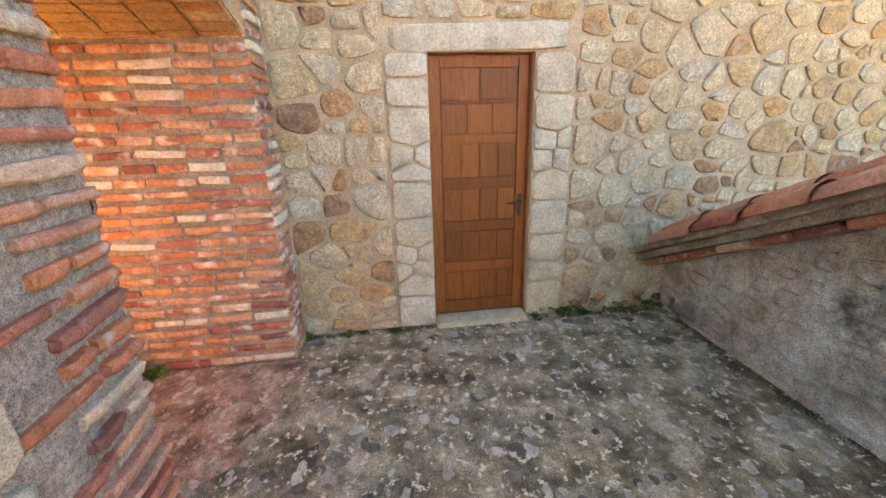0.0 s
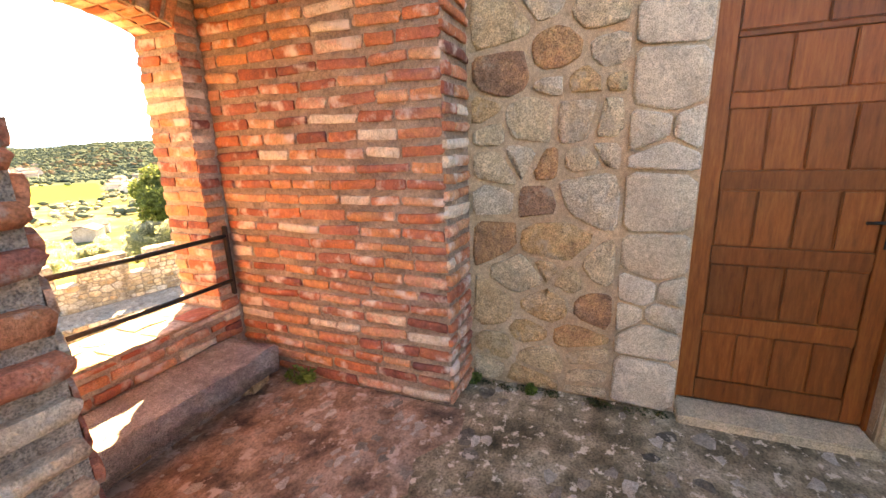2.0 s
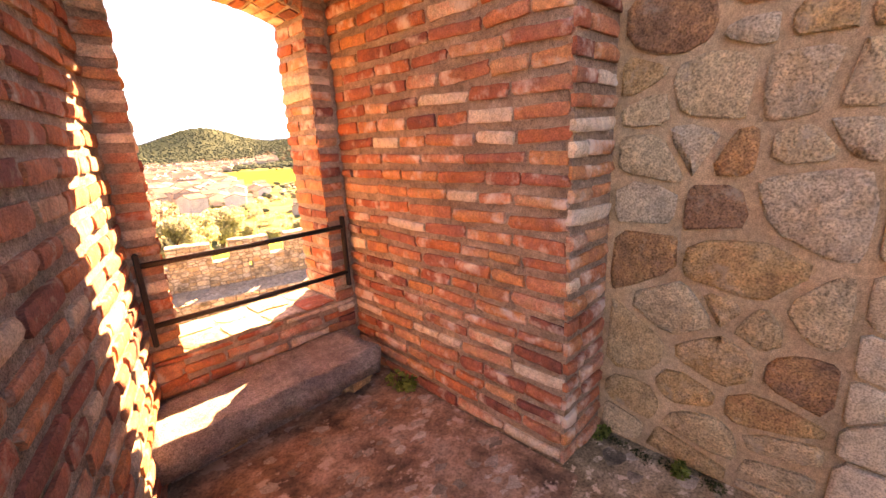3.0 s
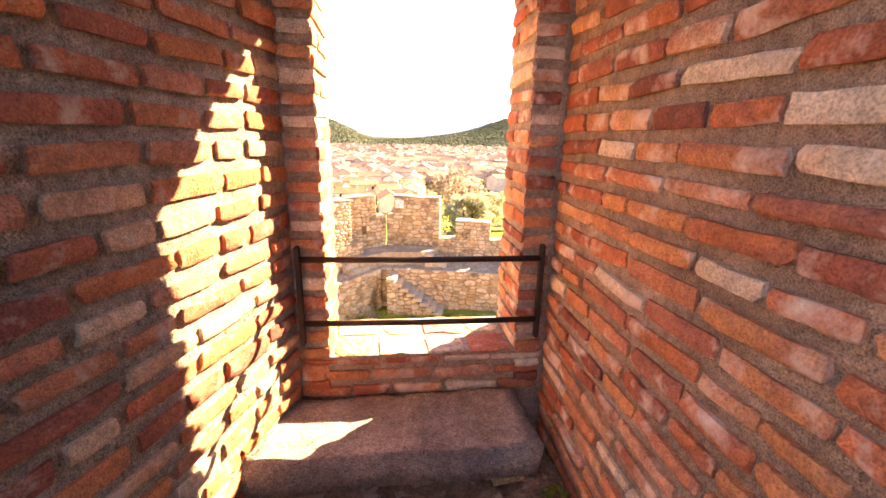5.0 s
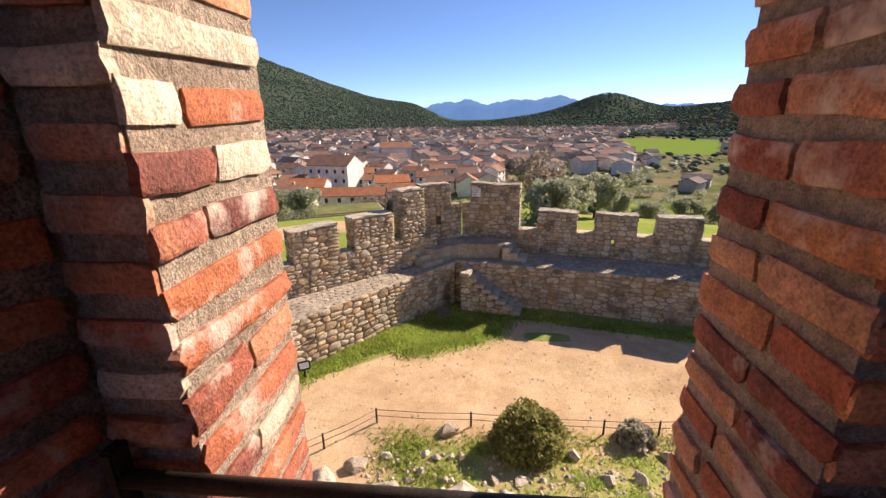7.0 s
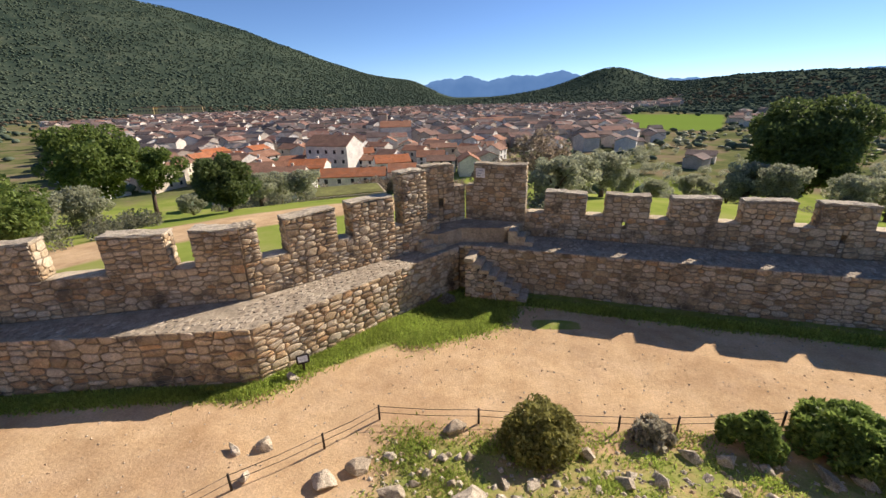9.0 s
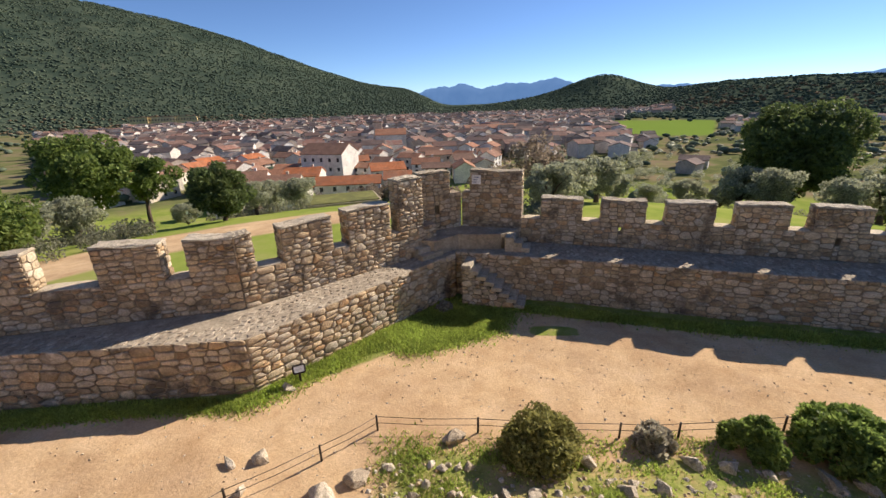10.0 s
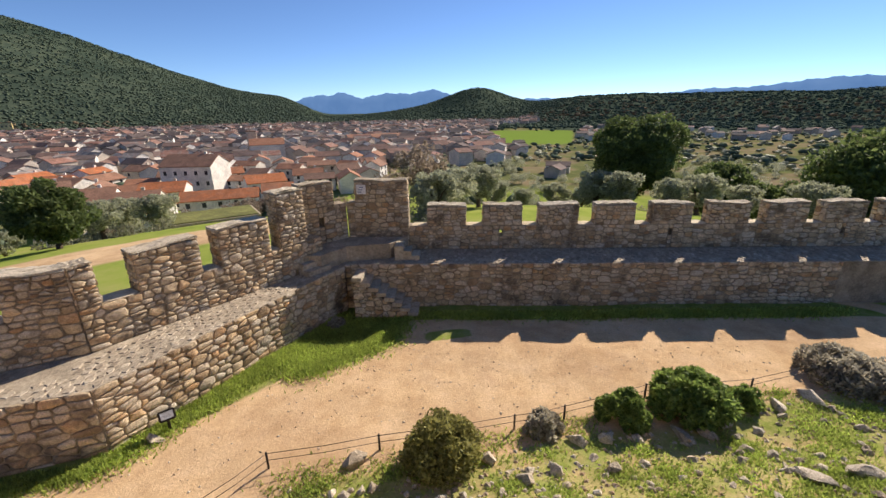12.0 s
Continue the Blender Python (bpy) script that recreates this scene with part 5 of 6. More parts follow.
# ---- the town ----
# mixed clay and grey roofs, hues darkened to stand for backlit shade
ROOF = mottled("terracotta_roof", [(0, (0.10, 0.09, 0.095)), (0.35, (0.17, 0.13, 0.12)), (0.65, (0.27, 0.165, 0.13)), (0.85, (0.38, 0.20, 0.15)), (0.93, (0.42, 0.38, 0.34)), (1, (0.14, 0.15, 0.17))], scale=1.2, coarse=0.3, bump=0.3, depth=0.1, per="island")
ROOF_ONE = mottled("terracotta_tiles", [(0, (0.26, 0.16, 0.12)), (0.55, (0.38, 0.21, 0.14)), (0.85, (0.46, 0.22, 0.13)), (1, (0.58, 0.20, 0.08))], scale=2.0, coarse=0.4, bump=0.5, depth=0.1)
RENDERED = mottled("house_render", [(0, (0.82, 0.80, 0.77)), (0.35, (0.68, 0.62, 0.55)), (0.7, (0.48, 0.41, 0.34)), (1, (0.34, 0.29, 0.26))], scale=1.0, coarse=0.3, bump=0, per="island", dark=0.85)
RENDERED_ONE = mottled("white_render", [(0, (0.78, 0.77, 0.74)), (0.6, (0.72, 0.68, 0.60)), (1, (0.62, 0.52, 0.38))], scale=1.0, coarse=0.3, bump=0, dark=0.85)
PANE = mottled("dark_window", [(0, (0.03, 0.03, 0.035)), (1, (0.06, 0.06, 0.07))], scale=4, coarse=1, bump=0, roughness=0.2, per="noise")
TURF = mottled("turf_roof", [(0.3, (0.16, 0.17, 0.05)), (0.7, (0.24, 0.24, 0.07))], scale=2, coarse=0.3, bump=0, per="noise")


def gable(w, d, h, rise, over=0.4):
    """Vertices and faces of walls and of a two-sided roof with some thickness, about the origin."""
    x, y = w / 2, d / 2
    wv = [(-x, -y, -3), (x, -y, -3), (x, y, -3), (-x, y, -3), (-x, -y, h), (x, -y, h), (x, y, h), (-x, y, h), (-x, 0, h + rise), (x, 0, h + rise)]
    wf = [(0, 1, 5, 4), (2, 3, 7, 6), (1, 2, 6, 9, 5), (3, 0, 4, 8, 7)]
    e = rise * over / y
    X, Y = x + over * 0.6, y + over
    rv, t = [], 0.25
    for k in (0, t):
        rv += [(-X, -Y, h - e + k), (X, -Y, h - e + k), (X, 0, h + rise + k), (-X, 0, h + rise + k), (-X, Y, h - e + k), (X, Y, h - e + k)]
    rf = [(6, 7, 8, 9), (9, 8, 11, 10), (0, 3, 2, 1), (3, 4, 5, 2), (0, 1, 7, 6), (5, 4, 10, 11), (1, 2, 8, 7), (2, 5, 11, 8), (3, 0, 6, 9), (4, 3, 9, 10)]
    return wv, wf, rv, rf


def house(x, y, w, d, h, rise, turn, label, storeys=2, chimney=True):
    ob = tagged(new("house"), label, "house", "town houses")
    wv, wf, rv, rf = gable(w, d, h, rise)
    for nm, v, f, mat in (("wall", wv, wf, RENDERED_ONE), ("roof", rv, rf, ROOF_ONE)):
        p = new(nm, mesh_of(nm, v, f, mat))
        p.parent = ob
    bays = max(2, int(w / 3.2))
    for s in range(storeys):
        for i in range(bays):
            xx = -w / 2 + w * (i + 0.5) / bays
            z0 = 0.9 + s * (h - 0.4) / storeys
            p = part("window", add_box(bmesh.new(), xx - 0.5, xx + 0.5, -d / 2 - 0.04, -d / 2 + 0.1, z0, z0 + 1.35), PANE, ob)
    if chimney:
        part("chimney", add_box(bmesh.new(), w * 0.2, w * 0.2 + 0.8, 0.4, 1.1, h + rise * 0.4, h + rise + 1.0), RENDERED_ONE, ob)
    ob.matrix_basis = pose(x, y, height(x, y), 0, 0, turn)
    return ob


rt = random.Random(21)
taken = []


near_by = collections.defaultdict(list)


def take(x, y, gap):
    taken.append((x, y, gap))
    near_by[int(x // 20), int(y // 20)].append((x, y, gap))


def free_spot(x, y, gap):
    i, j = int(x // 20), int(y // 20)
    for p, q in itertools.product((i - 1, i, i + 1), (j - 1, j, j + 1)):
        if any((x - a) ** 2 + (y - b) ** 2 < ((gap + g) / 2) ** 2 for a, b, g in near_by[p, q]):
            return False
    az, r = math.degrees(math.atan2(x, y)), math.hypot(x, y)
    if abs(az - 23.2) < 5.8 and abs(r - 465) < 125:
        return False
    take(x, y, gap)
    return True


def at_bearing(az, r):
    return r * math.sin(radians(az)), r * math.cos(radians(az))


for az, r, w, d, h, rise, turn, label, st in (
        (-17.0, 128, 19, 8, 5.2, 1.8, 8, "long white two-storey house with a brown tiled roof", 2),
        (-19.0, 168, 17, 13, 10.5, 3.2, -12, "tall cream house with a red gabled roof", 3),
        (-29.5, 150, 14, 11, 5.5, 2.4, 15, "house with a bright orange tiled roof", 2),
        (-26.0, 140, 15, 10, 5.0, 2.2, 10, "low white house with an orange tiled roof", 2),
        (-22.5, 150, 12, 10, 5.5, 2.2, 5, "white house with a grey gable", 2),
        (-10.8, 262, 18, 13, 10, 3.0, 10, "stone church hall with a red roof", 1),
        (-32.5, 165, 12, 10, 6.5, 2.2, 30, "white house with a tiled roof", 2),
        (-11.8, 150, 12, 9, 5.5, 2.0, 20, "whitewashed house at the edge of the town", 2)):
    x, y = at_bearing(az, r)
    take(x, y, 17)
    house(x, y, w, d, h, rise, turn, label, st)
kinds = ["whitewashed two-storey house with a red tiled roof", "small rendered house with a brown tiled roof", "pale house with a weathered terracotta roof"]
made = 0
for k in range(900):
    az, r = rt.uniform(-47, 14), 112 + 110 * rt.random() ** 0.8
    if (az > -8 and r < 150) or (az < -33 and r < 165) or az > 3:
        continue
    x, y = at_bearing(az, r)
    if made < 90 and free_spot(x, y, 11):
        house(x, y, rt.uniform(7.5, 12), rt.uniform(7, 9), rt.uniform(4.0, 6.2), rt.uniform(1.4, 2.2), rt.choice((10, 100, -20, 70)) + rt.uniform(-8, 8), rt.choice(kinds), 2, rt.random() < 0.6)
        made += 1
WV, WF, RV, RF = [], [], [], []
for k in range(16000):
    r = 215 + 760 * rt.random() ** 0.9
    az = rt.uniform(-47, 19) if r < 800 else rt.uniform(-40, 24)
    x, y = at_bearing(az, r)
    if len(taken) > 2300 or not free_spot(x, y, 9.5 + 0.006 * r):
        continue
    wv, wf, rv, rf = gable(rt.uniform(8, 14), rt.uniform(7, 10), rt.uniform(3.8, 7.2), rt.uniform(1.3, 2.2))
    m = pose(x, y, height(x, y), 0, 0, rt.choice((10, 100, -25, 65)) + rt.uniform(-8, 8))
    for src, f, dst, df in ((wv, wf, WV, WF), (rv, rf, RV, RF)):
        b0 = len(dst)
        dst += [tuple(m @ Vector(v)) for v in src]
        df += [tuple(b0 + i for i in q) for q in f]
for az0, az1, r0, r1, n in ((29.3, 32.5, 380, 520, 22), (23.4, 27.2, 172, 196, 5), (8, 22, 235, 340, 110), (30, 36, 540, 660, 16), (40, 56, 420, 620, 30), (14, 24, 800, 1100, 40)):
    for k in range(n):
        x, y = at_bearing(rt.uniform(az0, az1), rt.uniform(r0, r1))
        if not free_spot(x, y, 9.5):
            continue
        wv, wf, rv, rf = gable(rt.uniform(7, 11), rt.uniform(6, 8), rt.uniform(2.8, 4.6), rt.uniform(1.2, 1.8))
        m = pose(x, y, height(x, y), 0, 0, rt.uniform(0, 180))
        for src, f, dst, df in ((wv, wf, WV, WF), (rv, rf, RV, RF)):
            b0 = len(dst)
            dst += [tuple(m @ Vector(v)) for v in src]
            df += [tuple(b0 + i for i in q) for q in f]
town = tagged(new("town", mesh_of("town", WV, WF, RENDERED)), "distant town of pale rendered houses with clay roofs", "town", kind="stuff")
roofs = new("town_roofs", mesh_of("town_roofs", RV, RF, ROOF))
roofs.parent = town
tagged(roofs, kind="stuff")
# church tower, yellow blocks, turf-roofed shed
x, y = at_bearing(-12.4, 268)
tower = tagged(new("church_tower"), "square stone church tower in the town", "tower")
part("shaft", add_box(bmesh.new(), -2.5, 2.5, -2.5, 2.5, -3, 17), RENDERED_ONE, tower)
part("roof", add_prism(bmesh.new(), [(-2.8, -2.8), (2.8, -2.8), (2.8, 2.8), (-2.8, 2.8)], 17, 17.6), ROOF_ONE, tower)
tower.matrix_basis = pose(x, y, height(x, y), 0, 0, 10)
YELLOW = mottled("yellow_render", [(0, (0.75, 0.55, 0.22)), (1, (0.78, 0.62, 0.32))], scale=0.5, coarse=0.1, bump=0, dark=0.9)
for az, w in ((-36.5, 46), (-34.2, 40), (-38.6, 30)):
    x, y = at_bearing(az, 1020)
    blk = tagged(new("apartment_building"), "long yellow apartment building at the foot of the hill", "building", "yellow blocks")
    part("wall", add_box(bmesh.new(), -w / 2, w / 2, -7, 7, -14, 10), YELLOW, blk)
    part("roof", add_box(bmesh.new(), -w / 2 - 0.5, w / 2 + 0.5, -7.5, 7.5, 10, 10.8), ROOF_ONE, blk)
    for k in range(int(w / 5)):
        part("window", add_box(bmesh.new(), -w / 2 + 2 + k * 5, -w / 2 + 4 + k * 5, -7.1, -6.8, 3, 6), PANE, blk)
    blk.matrix_basis = pose(x, y, height(x, y) + 8, 0, 0, 30)
x, y = at_bearing(-19.2, 72)
shed = tagged(new("turf_roof_building"), "low building with a flat grass-covered roof", "building")
part("wall", add_box(bmesh.new(), -6.5, 6.5, -3.6, 3.6, -3, 2.1), PLASTER, shed)
part("roof_slab", add_box(bmesh.new(), -7, 7, -4.1, 4.1, 2.1, 2.4), COPING, shed)
part("turf", add_box(bmesh.new(), -6.7, 6.7, -3.8, 3.8, 2.4, 2.55, 0.05), TURF, shed)
shed.matrix_basis = pose(x, y, height(x, y), 0, 0, 22)
x, y = at_bearing(2.5, 370)
hall = tagged(new("market_hall"), "long low hall with a red roof and a pale front", "building")
wv, wf, rv, rf = gable(46, 20, 6, 2.5)
for nm, v, f, mat in (("wall", wv, wf, RENDERED_ONE), ("roof", rv, rf, ROOF_ONE)):
    p = new(nm, mesh_of(nm, v, f, mat))
    p.parent = hall
hall.matrix_basis = pose(x, y, height(x, y), 0, 0, 8)


# woods: crowns seen from far, all uneven and of one mesh
def woods(name, count, pick, size, material, seed, label):
    r = np.random.RandomState(seed)
    az, rr = pick(r, count)
    open_land = (np.abs(az - 23.2) < 5.4) & (np.abs(rr - 465) < 120) & (r.uniform(0, 1, count) < 0.97)
    az, rr = az[~open_land], rr[~open_land]
    count = len(az)
    x, y = rr * np.sin(np.radians(az)), rr * np.cos(np.radians(az))
    z = ground_z(x, y)
    p = (1 + 5 ** 0.5) / 2
    ico = np.array([(-1, p, 0), (1, p, 0), (-1, -p, 0), (1, -p, 0), (0, -1, p), (0, 1, p), (0, -1, -p), (0, 1, -p), (p, 0, -1), (p, 0, 1), (-p, 0, -1), (-p, 0, 1)]) / 1.9
    tri = np.array([(0, 11, 5), (0, 5, 1), (0, 1, 7), (0, 7, 10), (0, 10, 11), (1, 5, 9), (5, 11, 4), (11, 10, 2), (10, 7, 6), (7, 1, 8), (3, 9, 4), (3, 4, 2), (3, 2, 6), (3, 6, 8), (3, 8, 9), (4, 9, 5), (2, 4, 11), (6, 2, 10), (8, 6, 7), (9, 8, 1)])
    s = size * r.uniform(0.5, 1.3, count)[:, None, None]
    v = ico[None] * (1, 1, 0.5) * s * (1 + 0.25 * r.normal(size=(count, 12, 1)).clip(-1.5, 1.5)) + np.stack([x, y, z + s[:, 0, 0] * 0.5], 1)[:, None]
    f = tri[None] + 12 * np.arange(count)[:, None, None]
    n = count * 20
    me = bpy.data.meshes.new(name)
    me.vertices.add(count * 12), me.loops.add(n * 3), me.polygons.add(n)
    me.vertices.foreach_set("co", v.ravel().astype(np.float32))
    me.loops.foreach_set("vertex_index", f.ravel().astype(np.int32))
    me.polygons.foreach_set("loop_start", np.arange(0, n * 3, 3, dtype=np.int32))
    me.update(calc_edges=True)
    me.materials.append(material)
    me.shade_smooth()
    return tagged(new(name, me), label, "trees", kind="stuff")


# leaf greens carry a bluish tint in place of distance haze
FARLEAF = foliage("haze_tinted_woodland", (0.072, 0.104, 0.076), (0.125, 0.16, 0.11))
FARLEAF.node_tree.nodes["Mix Shader"].inputs[0].default_value = 0.1
FARBROWN = foliage("far_bare_trees", (0.20, 0.16, 0.11), (0.30, 0.24, 0.16))
for far in (FARLEAF, FARBROWN):
    far.node_tree.nodes["Principled BSDF"].inputs["Specular IOR Level"].default_value = 0.0
woods("town_trees", 900, lambda r, n: (r.uniform(-52, 22, n), 110 + 800 * r.uniform(0, 1, n) ** 0.8), 3.2, FARLEAF, 1, "dark trees between the houses of the town")
woods("valley_trees", 1000, lambda r, n: (r.uniform(10, 66, n), 240 + 700 * r.uniform(0, 1, n)), 2.5, FARLEAF, 2, "scattered trees and hedges in the valley")
woods("olive_groves", 900, lambda r, n: (r.uniform(8, 62, n), 230 + 320 * r.uniform(0, 1, n)), 1.9, OLIVE, 8, "grey-green olive groves in the valley")
woods("bare_valley_trees", 1400, lambda r, n: (r.uniform(-60, 60, n), 850 + 350 * r.uniform(0, 1, n)), 4.0, FARBROWN, 3, "brown leafless trees at the valley's edge")
woods("hill_woods", 26000, lambda r, n: (r.uniform(-60, -5, n), 1050 + 1600 * r.uniform(0, 1, n) ** 0.8), 3.2, FARLEAF, 4, "dense dark woodland on the hillside")
woods("ridge_woods", 20000, lambda r, n: (r.uniform(-6, 66, n), 640 + 1450 * r.uniform(0, 1, n)), 3.0, FARLEAF, 5, "dark woodland on the low ridge")


# grey brush on the castle slope
rb = random.Random(66)
brush = []
for az0, az1, r0, r1, n in ((-56, -42, 30, 46, 46), (-34, -22, 40, 60, 26), (2, 12, 22, 34, 14), (22, 58, 60, 120, 60), (-52, -20, 62, 100, 40), (8, 34, 70, 120, 40)):
    for k in range(n):
        az, r = rb.uniform(az0, az1), rb.uniform(r0, r1)
        x, y = r * math.sin(radians(az)), r * math.cos(radians(az))
        z, q = height(x, y), rb.uniform(0.35, 0.8)
        for i in range(4):
            brush.append(((x + rb.gauss(0, q * 0.8), y + rb.gauss(0, q * 0.8), z + q * rb.uniform(0.2, 1.0)), q * rb.uniform(0.5, 0.9)))
grove = []
for k in range(150):
    az, r = rb.uniform(7, 62), rb.uniform(105, 250)
    x, y = r * math.sin(radians(az)), r * math.cos(radians(az))
    z, q = height(x, y), rb.uniform(1.0, 2.1)
    for i in range(5):
        grove.append(((x + rb.gauss(0, q * 0.6), y + rb.gauss(0, q * 0.6), z + q * rb.uniform(0.5, 1.5)), q * rb.uniform(0.5, 0.8)))
tagged(new("olive_grove", leaf_mesh("olive_grove", grove, 60000, 0.24, OLIVE, 68)), "grey-green olive grove below the castle", "trees", kind="stuff")
BRUSH = foliage("grey_brush", (0.15, 0.16, 0.10), (0.29, 0.29, 0.20))
tagged(new("brush", leaf_mesh("brush", brush, 60000, 0.10, BRUSH, 67)), "grey-green brush scattered over the castle slope", "brush", kind="stuff")

# ---- masonry pieces ----
course = dict(name="brick", row=(0.074, 0.086), wide=(0.15, 0.30), gap=0.014, bed=0.024, vary=0.6)
masonry(wall_niche_r, (-0.303, PIER_Y), (-0.303, 0.02), 0.0, 2.26, BRICKS, proud=0.020, **course)
masonry(wall_niche_r, (0.0, PIER_Y + 0.002), (-0.322, PIER_Y + 0.002), 0.0, 2.4, BRICKS, proud=0.024, **course)
masonry(wall_niche_l, (-1.372, 0.02), (NL1[0] - 0.01, NL1[1]), 0.0, 2.26, BRICKS_DARK, proud=0.013, **{**course, "row": (0.072, 0.092), "wide": (0.14, 0.27), "bed": 0.026, "gap": 0.024})
quoin = lambda z: [(0, 0.30 + 0.17 * (int(z / 0.08) % 3 == 0))]
masonry(wall_niche_l, (NL1[0] - 0.005, NL1[1] + 0.012), (-4.6, NL1[1] + 0.012), 0.0, 2.5, BRICKS_DARK, proud=0.034, spans=quoin, **{**course, "bed": 0.03})
rubble(wall_niche_l, (NL1[0] - 0.45, NL1[1] + 0.01), (-4.4, NL1[1] + 0.01), 0.0, 2.5, GRANITE_PALE, size=(0.26, 0.2), gap=0.035, proud=0.05)
jamb = {**course, "wide": (0.10, 0.2)}
masonry(wall_window, (WX0 + 0.008, 0.022), (-1.375, 0.022), 0.25, 2.16, BRICKS, proud=0.018, **jamb)
masonry(wall_window, (-0.325, 0.022), (WX1 - 0.008, 0.022), 0.25, 2.16, BRICKS, proud=0.018, **jamb)
masonry(wall_window, (-0.325, 0.022), (-1.375, 0.022), 0.22, SILL, BRICKS, proud=0.018, **course)
reveal = {**course, "wide": (0.14, 0.30), "bed": 0.02, "gap": 0.012}
masonry(wall_window, (WX0, WY), (WX0, 0.008), SILL, SPRING + 0.05, BRICKS, proud=0.012, **reveal)
masonry(wall_window, (WX1, 0.008), (WX1, WY + 0.012), SILL, SPRING + 0.05, BRICKS, proud=0.012, **reveal)
masonry(wall_window, (WX1 - 0.008, WY), (WX1 + 0.5, WY), SILL - 0.4, SPRING, BRICKS, proud=0.012, **course)
# arch bricks on edge, at both faces of the opening
for k in range(13):
    f = (k + 0.5) / 13
    x = WX0 + (WX1 - WX0) * f
    slope = -RISE * 4 * (2 * f - 1) / (WX1 - WX0)
    zc = SPRING + RISE * (1 - (2 * f - 1) ** 2)
    un = Vector((1, 0, slope)).normalized()
    down = Vector((slope, 0, -1)).normalized()
    lay("brick", rng.choice(BRICKS), wall_window, un, Vector((0, -1, 0)), un.cross(Vector((0, -1, 0))), Vector((x, 0.022, zc)) - down * 0.12, 0.045, 0.018, 0.24)
    for y0, y1 in ((0.03, 0.165), (0.175, 0.315)):
        vv = un.cross(down)
        lay("brick", rng.choice(BRICKS), wall_window, un, down, vv, Vector((x, (y0 + y1) / 2, zc)), 0.045, 0.012, y1 - y0)
# sill slabs
for k in range(4):
    w = (WX1 - WX0) / 4
    for y0, y1 in ((0.012, 0.19), (0.2, 0.385)):
        lay("sill_slab", rng.choice(BRICKS_DARK if (k + (y0 > 0.1)) % 2 else RUBBLES), wall_window, Vector((1, 0, 0)), Vector((0, 0, 1)), Vector((0, -1, 0)), Vector((WX0 + w * (k + 0.5), (y0 + y1) / 2, SILL)), w - 0.02, 0.008, y1 - y0)
# door wall: dressed jambs, lintel and rubble
D0, D1 = 6.9 + DOOR1, 6.9 + DOOR0


rubble(wall_door, (0.012, -6.4), (0.012, PIER_Y - 0.01), 0.0, 3.38, GRANITE, size=(0.27, 0.22), gap=0.024, proud=0.011, rough=0.17, tilt=0.15,
       hole=(D0 - 0.80, D1 - 0.20, -1, DOOR_H + 0.19))
for a, b in ((DOOR1 - 0.30, DOOR1), (DOOR0, DOOR0 + 0.30)):
    rubble(wall_door, (0.012, a), (0.012, b), 0.0, DOOR_H, GRANITE_PALE, size=(0.34, 0.30), gap=0.012, proud=0.014, rough=0.05, tilt=0.02, name="jamb_stone")
rubble(wall_door, (0.012, DOOR1 - 0.22), (0.012, DOOR0 + 0.26), DOOR_H, DOOR_H + 0.18, GRANITE_PALE, size=(3.0, 0.5), gap=0.01, proud=0.02, rough=0.03, tilt=0.0, name="lintel_stone")
masonry(wall_door, (0.16, DOOR1 + 0.0), (0.012, DOOR1 + 0.0), 0.05, DOOR_H, DRESSED, row=(0.24, 0.48), wide=(0.15, 0.16), gap=0.012, proud=0.006, vary=0.1)
rubble(wall_ramp, (0.0, -4.416), (-3.6, -4.416), 0.02, 2.4, PLASTER, size=(0.34, 0.26), gap=0.07, proud=0.03, top=lambda s: ramp_z(-s) - 0.24)
# stones let into the terrace floor
for k in range(110):
    x, y = rng.uniform(-2.6, -0.1), rng.uniform(-4.3, -1.2)
    t, q = rng.uniform(0, 6.28), rng.uniform(0.05, 0.15)
    u = Vector((math.cos(t), math.sin(t), 0))
    lay("floor_stone", rng.choice(COBBLES), floor, u, Z, u.cross(Z), Vector((x, y, -0.002)), q * rng.uniform(0.9, 1.6), rng.uniform(0.003, 0.007), q)
fv, ff = [], []
for k in range(620):
    x, y = (rng.uniform(-1.5, -0.35), rng.uniform(-1.3, -0.3)) if k % 3 == 0 else (rng.uniform(-3.2, -0.05), rng.uniform(-4.4, -1.0))
    q, b0, t0 = rng.uniform(0.01, 0.042), len(fv), rng.uniform(0, 6)
    for i in range(7):
        t = t0 + 2 * math.pi * i / 7
        rr = q * rng.uniform(0.35, 1.3)
        fv.append((x + 1.5 * rr * math.cos(t), y + rr * math.sin(t), 0.001))
    for i in range(7):
        fv.append((x + (fv[b0 + i][0] - x) * 0.7, y + (fv[b0 + i][1] - y) * 0.7, 0.003 + 0.000004 * k))
    ff += [(b0 + i, b0 + (i + 1) % 7, b0 + 7 + (i + 1) % 7, b0 + 7 + i) for i in range(7)] + [tuple(b0 + 7 + i for i in range(7))]
CHIPS = mottled("stone_chip", [(0, (0.26, 0.22, 0.17)), (0.5, (0.44, 0.37, 0.29)), (1, (0.64, 0.57, 0.47))], scale=40, coarse=8, bump=0.8, per="island", patch=0.6)
chips = new("floor_chips", mesh_of("floor_chips", fv, ff, CHIPS))
chips.parent = floor
tagged(chips, kind="stuff")

# castle rubble
def toward(p, q):
    return (p.x, p.y), (q.x, q.y)


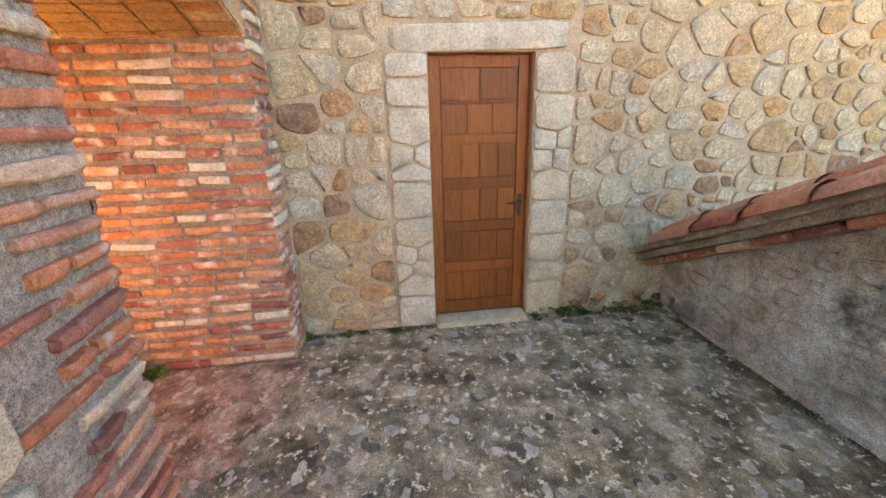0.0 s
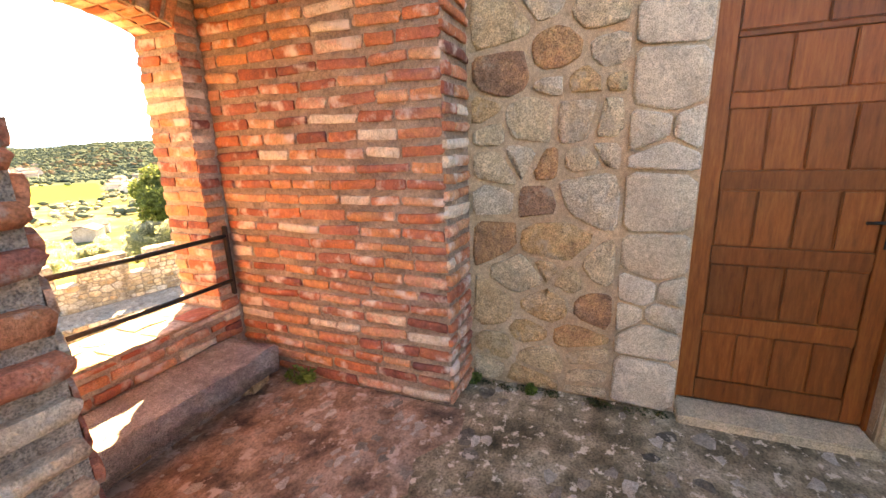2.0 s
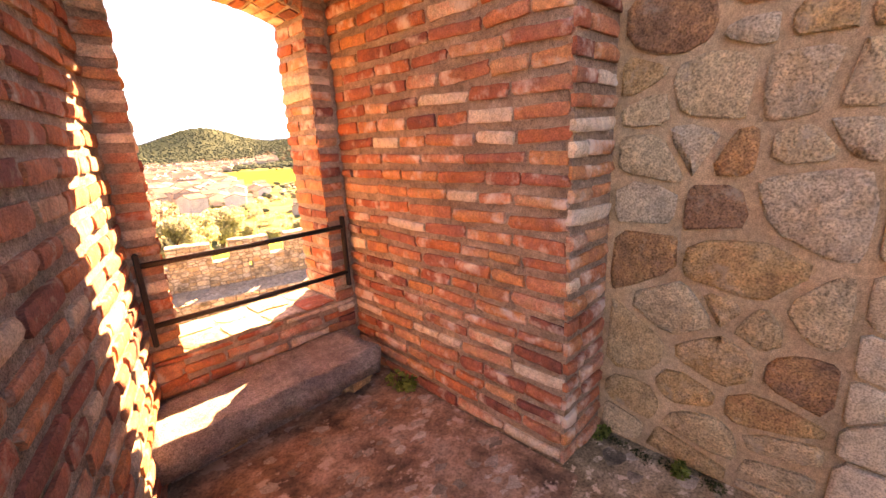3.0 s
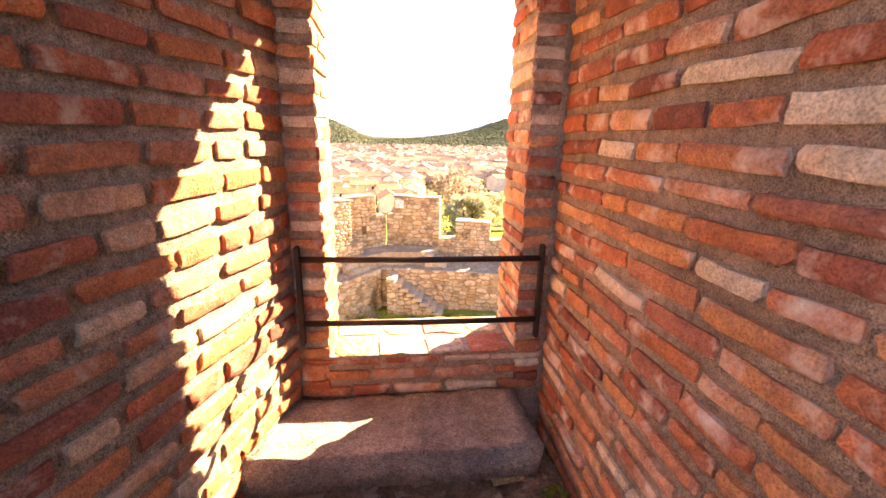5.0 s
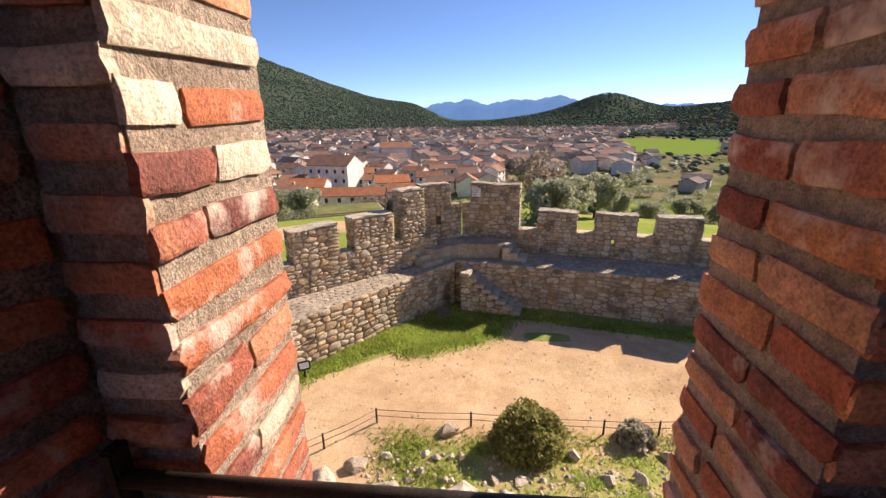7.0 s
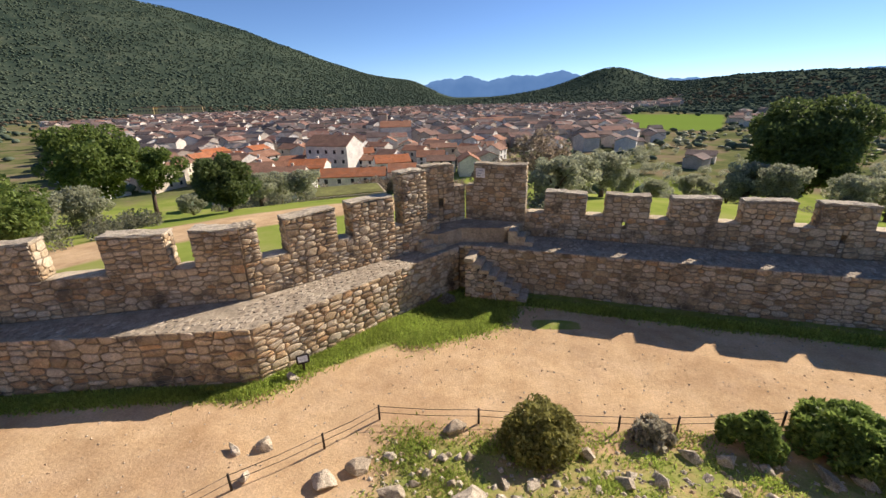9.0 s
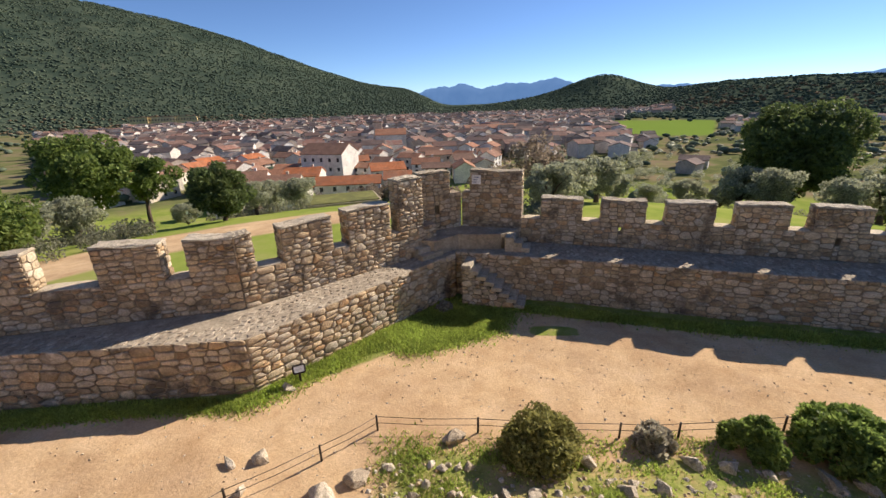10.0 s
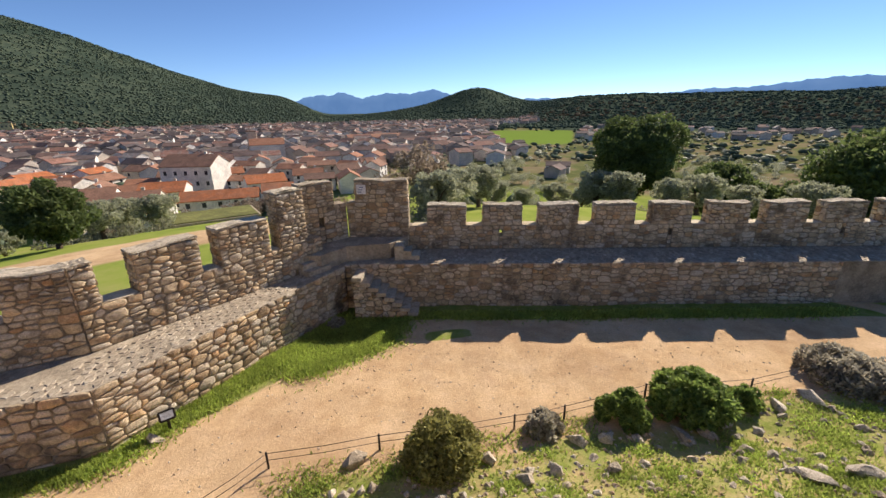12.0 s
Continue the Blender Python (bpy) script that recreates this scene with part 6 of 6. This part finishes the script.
pa, pb = toward(R0 + UR * 13.5 - NR * 1.5, R0 - UR * 2.6 - NR * 1.5)
rubble(wall_far, pa, pb, -5.25, WALK + 0.01, RUBBLE, size=(0.36, 0.21), gap=0.028, proud=0.036, rough=0.15, tilt=0.09)
rubble(wall_diag, (-1.55, 13.35), (-5.94, 7.86), -5.05, WALK + 0.02, RUBBLE, size=(0.36, 0.21), gap=0.028, proud=0.036, rough=0.15, tilt=0.09)
rubble(wall_westy, (-5.94, 7.86), (-12.5, 6.98), -5.0, WALK + 0.02, RUBBLE, size=(0.38, 0.23), gap=0.028, proud=0.036, rough=0.15, tilt=0.09)
sa, sb = toward(S0 + UR * 2.0 - NR * 0.82, S0 - NR * 0.82)
rubble(staircase, sa, sb, -5.2, WALK - 0.1, RUBBLE, size=(0.3, 0.2), gap=0.02, proud=0.03, top=lambda s: WALK - 0.17 * (9 - s / 0.245) - 0.02)
for body, o, u, n, s0, s1, z0, z1, slot in parapets:
    s1 = min(s1, 17.5)
    faces_of(body, o, u, n, s0, s1, z0, z1, sides=False, row=(0.15, 0.27), wide=(0.2, 0.42), slot=slot)
for body, o, u, n, s0, s1, z0, z1 in merlons:
    faces_of(body, o, u, n, s0, s1, z0, z1)
# crenel sills
for o, u, n, gaps, z in ((R0, UR, NR, [(1.55 + 1.955 * k, 2.155 + 1.955 * k) for k in range(9)] + [(-0.4, 0.2)], -2.62), (L0, UL, NL, [(0.42, 1.12), (2.52, 3.0), (4.42, 4.75)], -2.5), (W0, UW, NW, [(3.6, 4.93), (6.33, 6.87), (1.7, 2.2)], -2.5)):
    owner = wall_far if o is R0 else wall_diag if o is L0 else wall_westy
    for a, b in gaps:
        lay("sill_stone", rng.choice(DRESSED), owner, u, Z, u.cross(Z), o + u * (a + b) / 2 + n * 0.25 + Z * z, b - a - 0.02, 0.03, 0.5)

# cobbles of the wall walks
cv, cf = [], []


def cobbles(o, u, n, length, width, z, size=0.2):
    for i in range(int(length / size)):
        for j in range(int(width / size)):
            if rng.random() < 0.08:
                continue
            p = o + u * ((i + 0.5 + rng.uniform(-0.2, 0.2) + 0.5 * (j % 2)) * size) + n * ((j + 0.5 + rng.uniform(-0.2, 0.2)) * size)
            b0, t0, q = len(cv), rng.uniform(0, 6), size * rng.uniform(0.46, 0.62)
            for f, dz in ((1.0, -0.006), (0.8, 0.010 + rng.uniform(0, 0.012))):
                for k in range(6):
                    t = t0 + math.pi * k / 3
                    rr = q * f * (0.8 + 0.35 * math.sin(2 * t0 + k * 1.7))
                    cv.append((p.x + rr * math.cos(t), p.y + rr * math.sin(t), z + dz))
            cf.extend((b0 + k, b0 + (k + 1) % 6, b0 + 6 + (k + 1) % 6, b0 + 6 + k) for k in range(6))
            cf.append(tuple(b0 + 6 + k for k in range(6)))


cobbles(R0 - UR * 1.0 - NR * 1.46, UR, NR, 20, 1.46, WALK)
UD = Vector((4.39, 5.49, 0)).normalized()
ND = Vector((-UD.y, UD.x, 0))
cobbles(Vector((-5.86, 7.94, 0)) + ND * 0.05, UD, ND, 6.9, 1.25, WALK + 0.004)
cobbles(Vector((-13.8, 6.86, 0)), Vector((0.991, 0.133, 0)), Vector((-0.133, 0.991, 0)), 7.8, 0.62, WALK + 0.004)
COBBLE = mottled("walk_cobble", [(0, (0.36, 0.30, 0.23)), (0.5, (0.48, 0.41, 0.32)), (1, (0.60, 0.52, 0.41))], scale=20, coarse=3, bump=0.8, depth=0.02, per="island")
paving = tagged(new("cobblestones", mesh_of("cobblestones", cv, cf, COBBLE)), "worn pale cobbles paving the wall walks", "paving", kind="stuff")
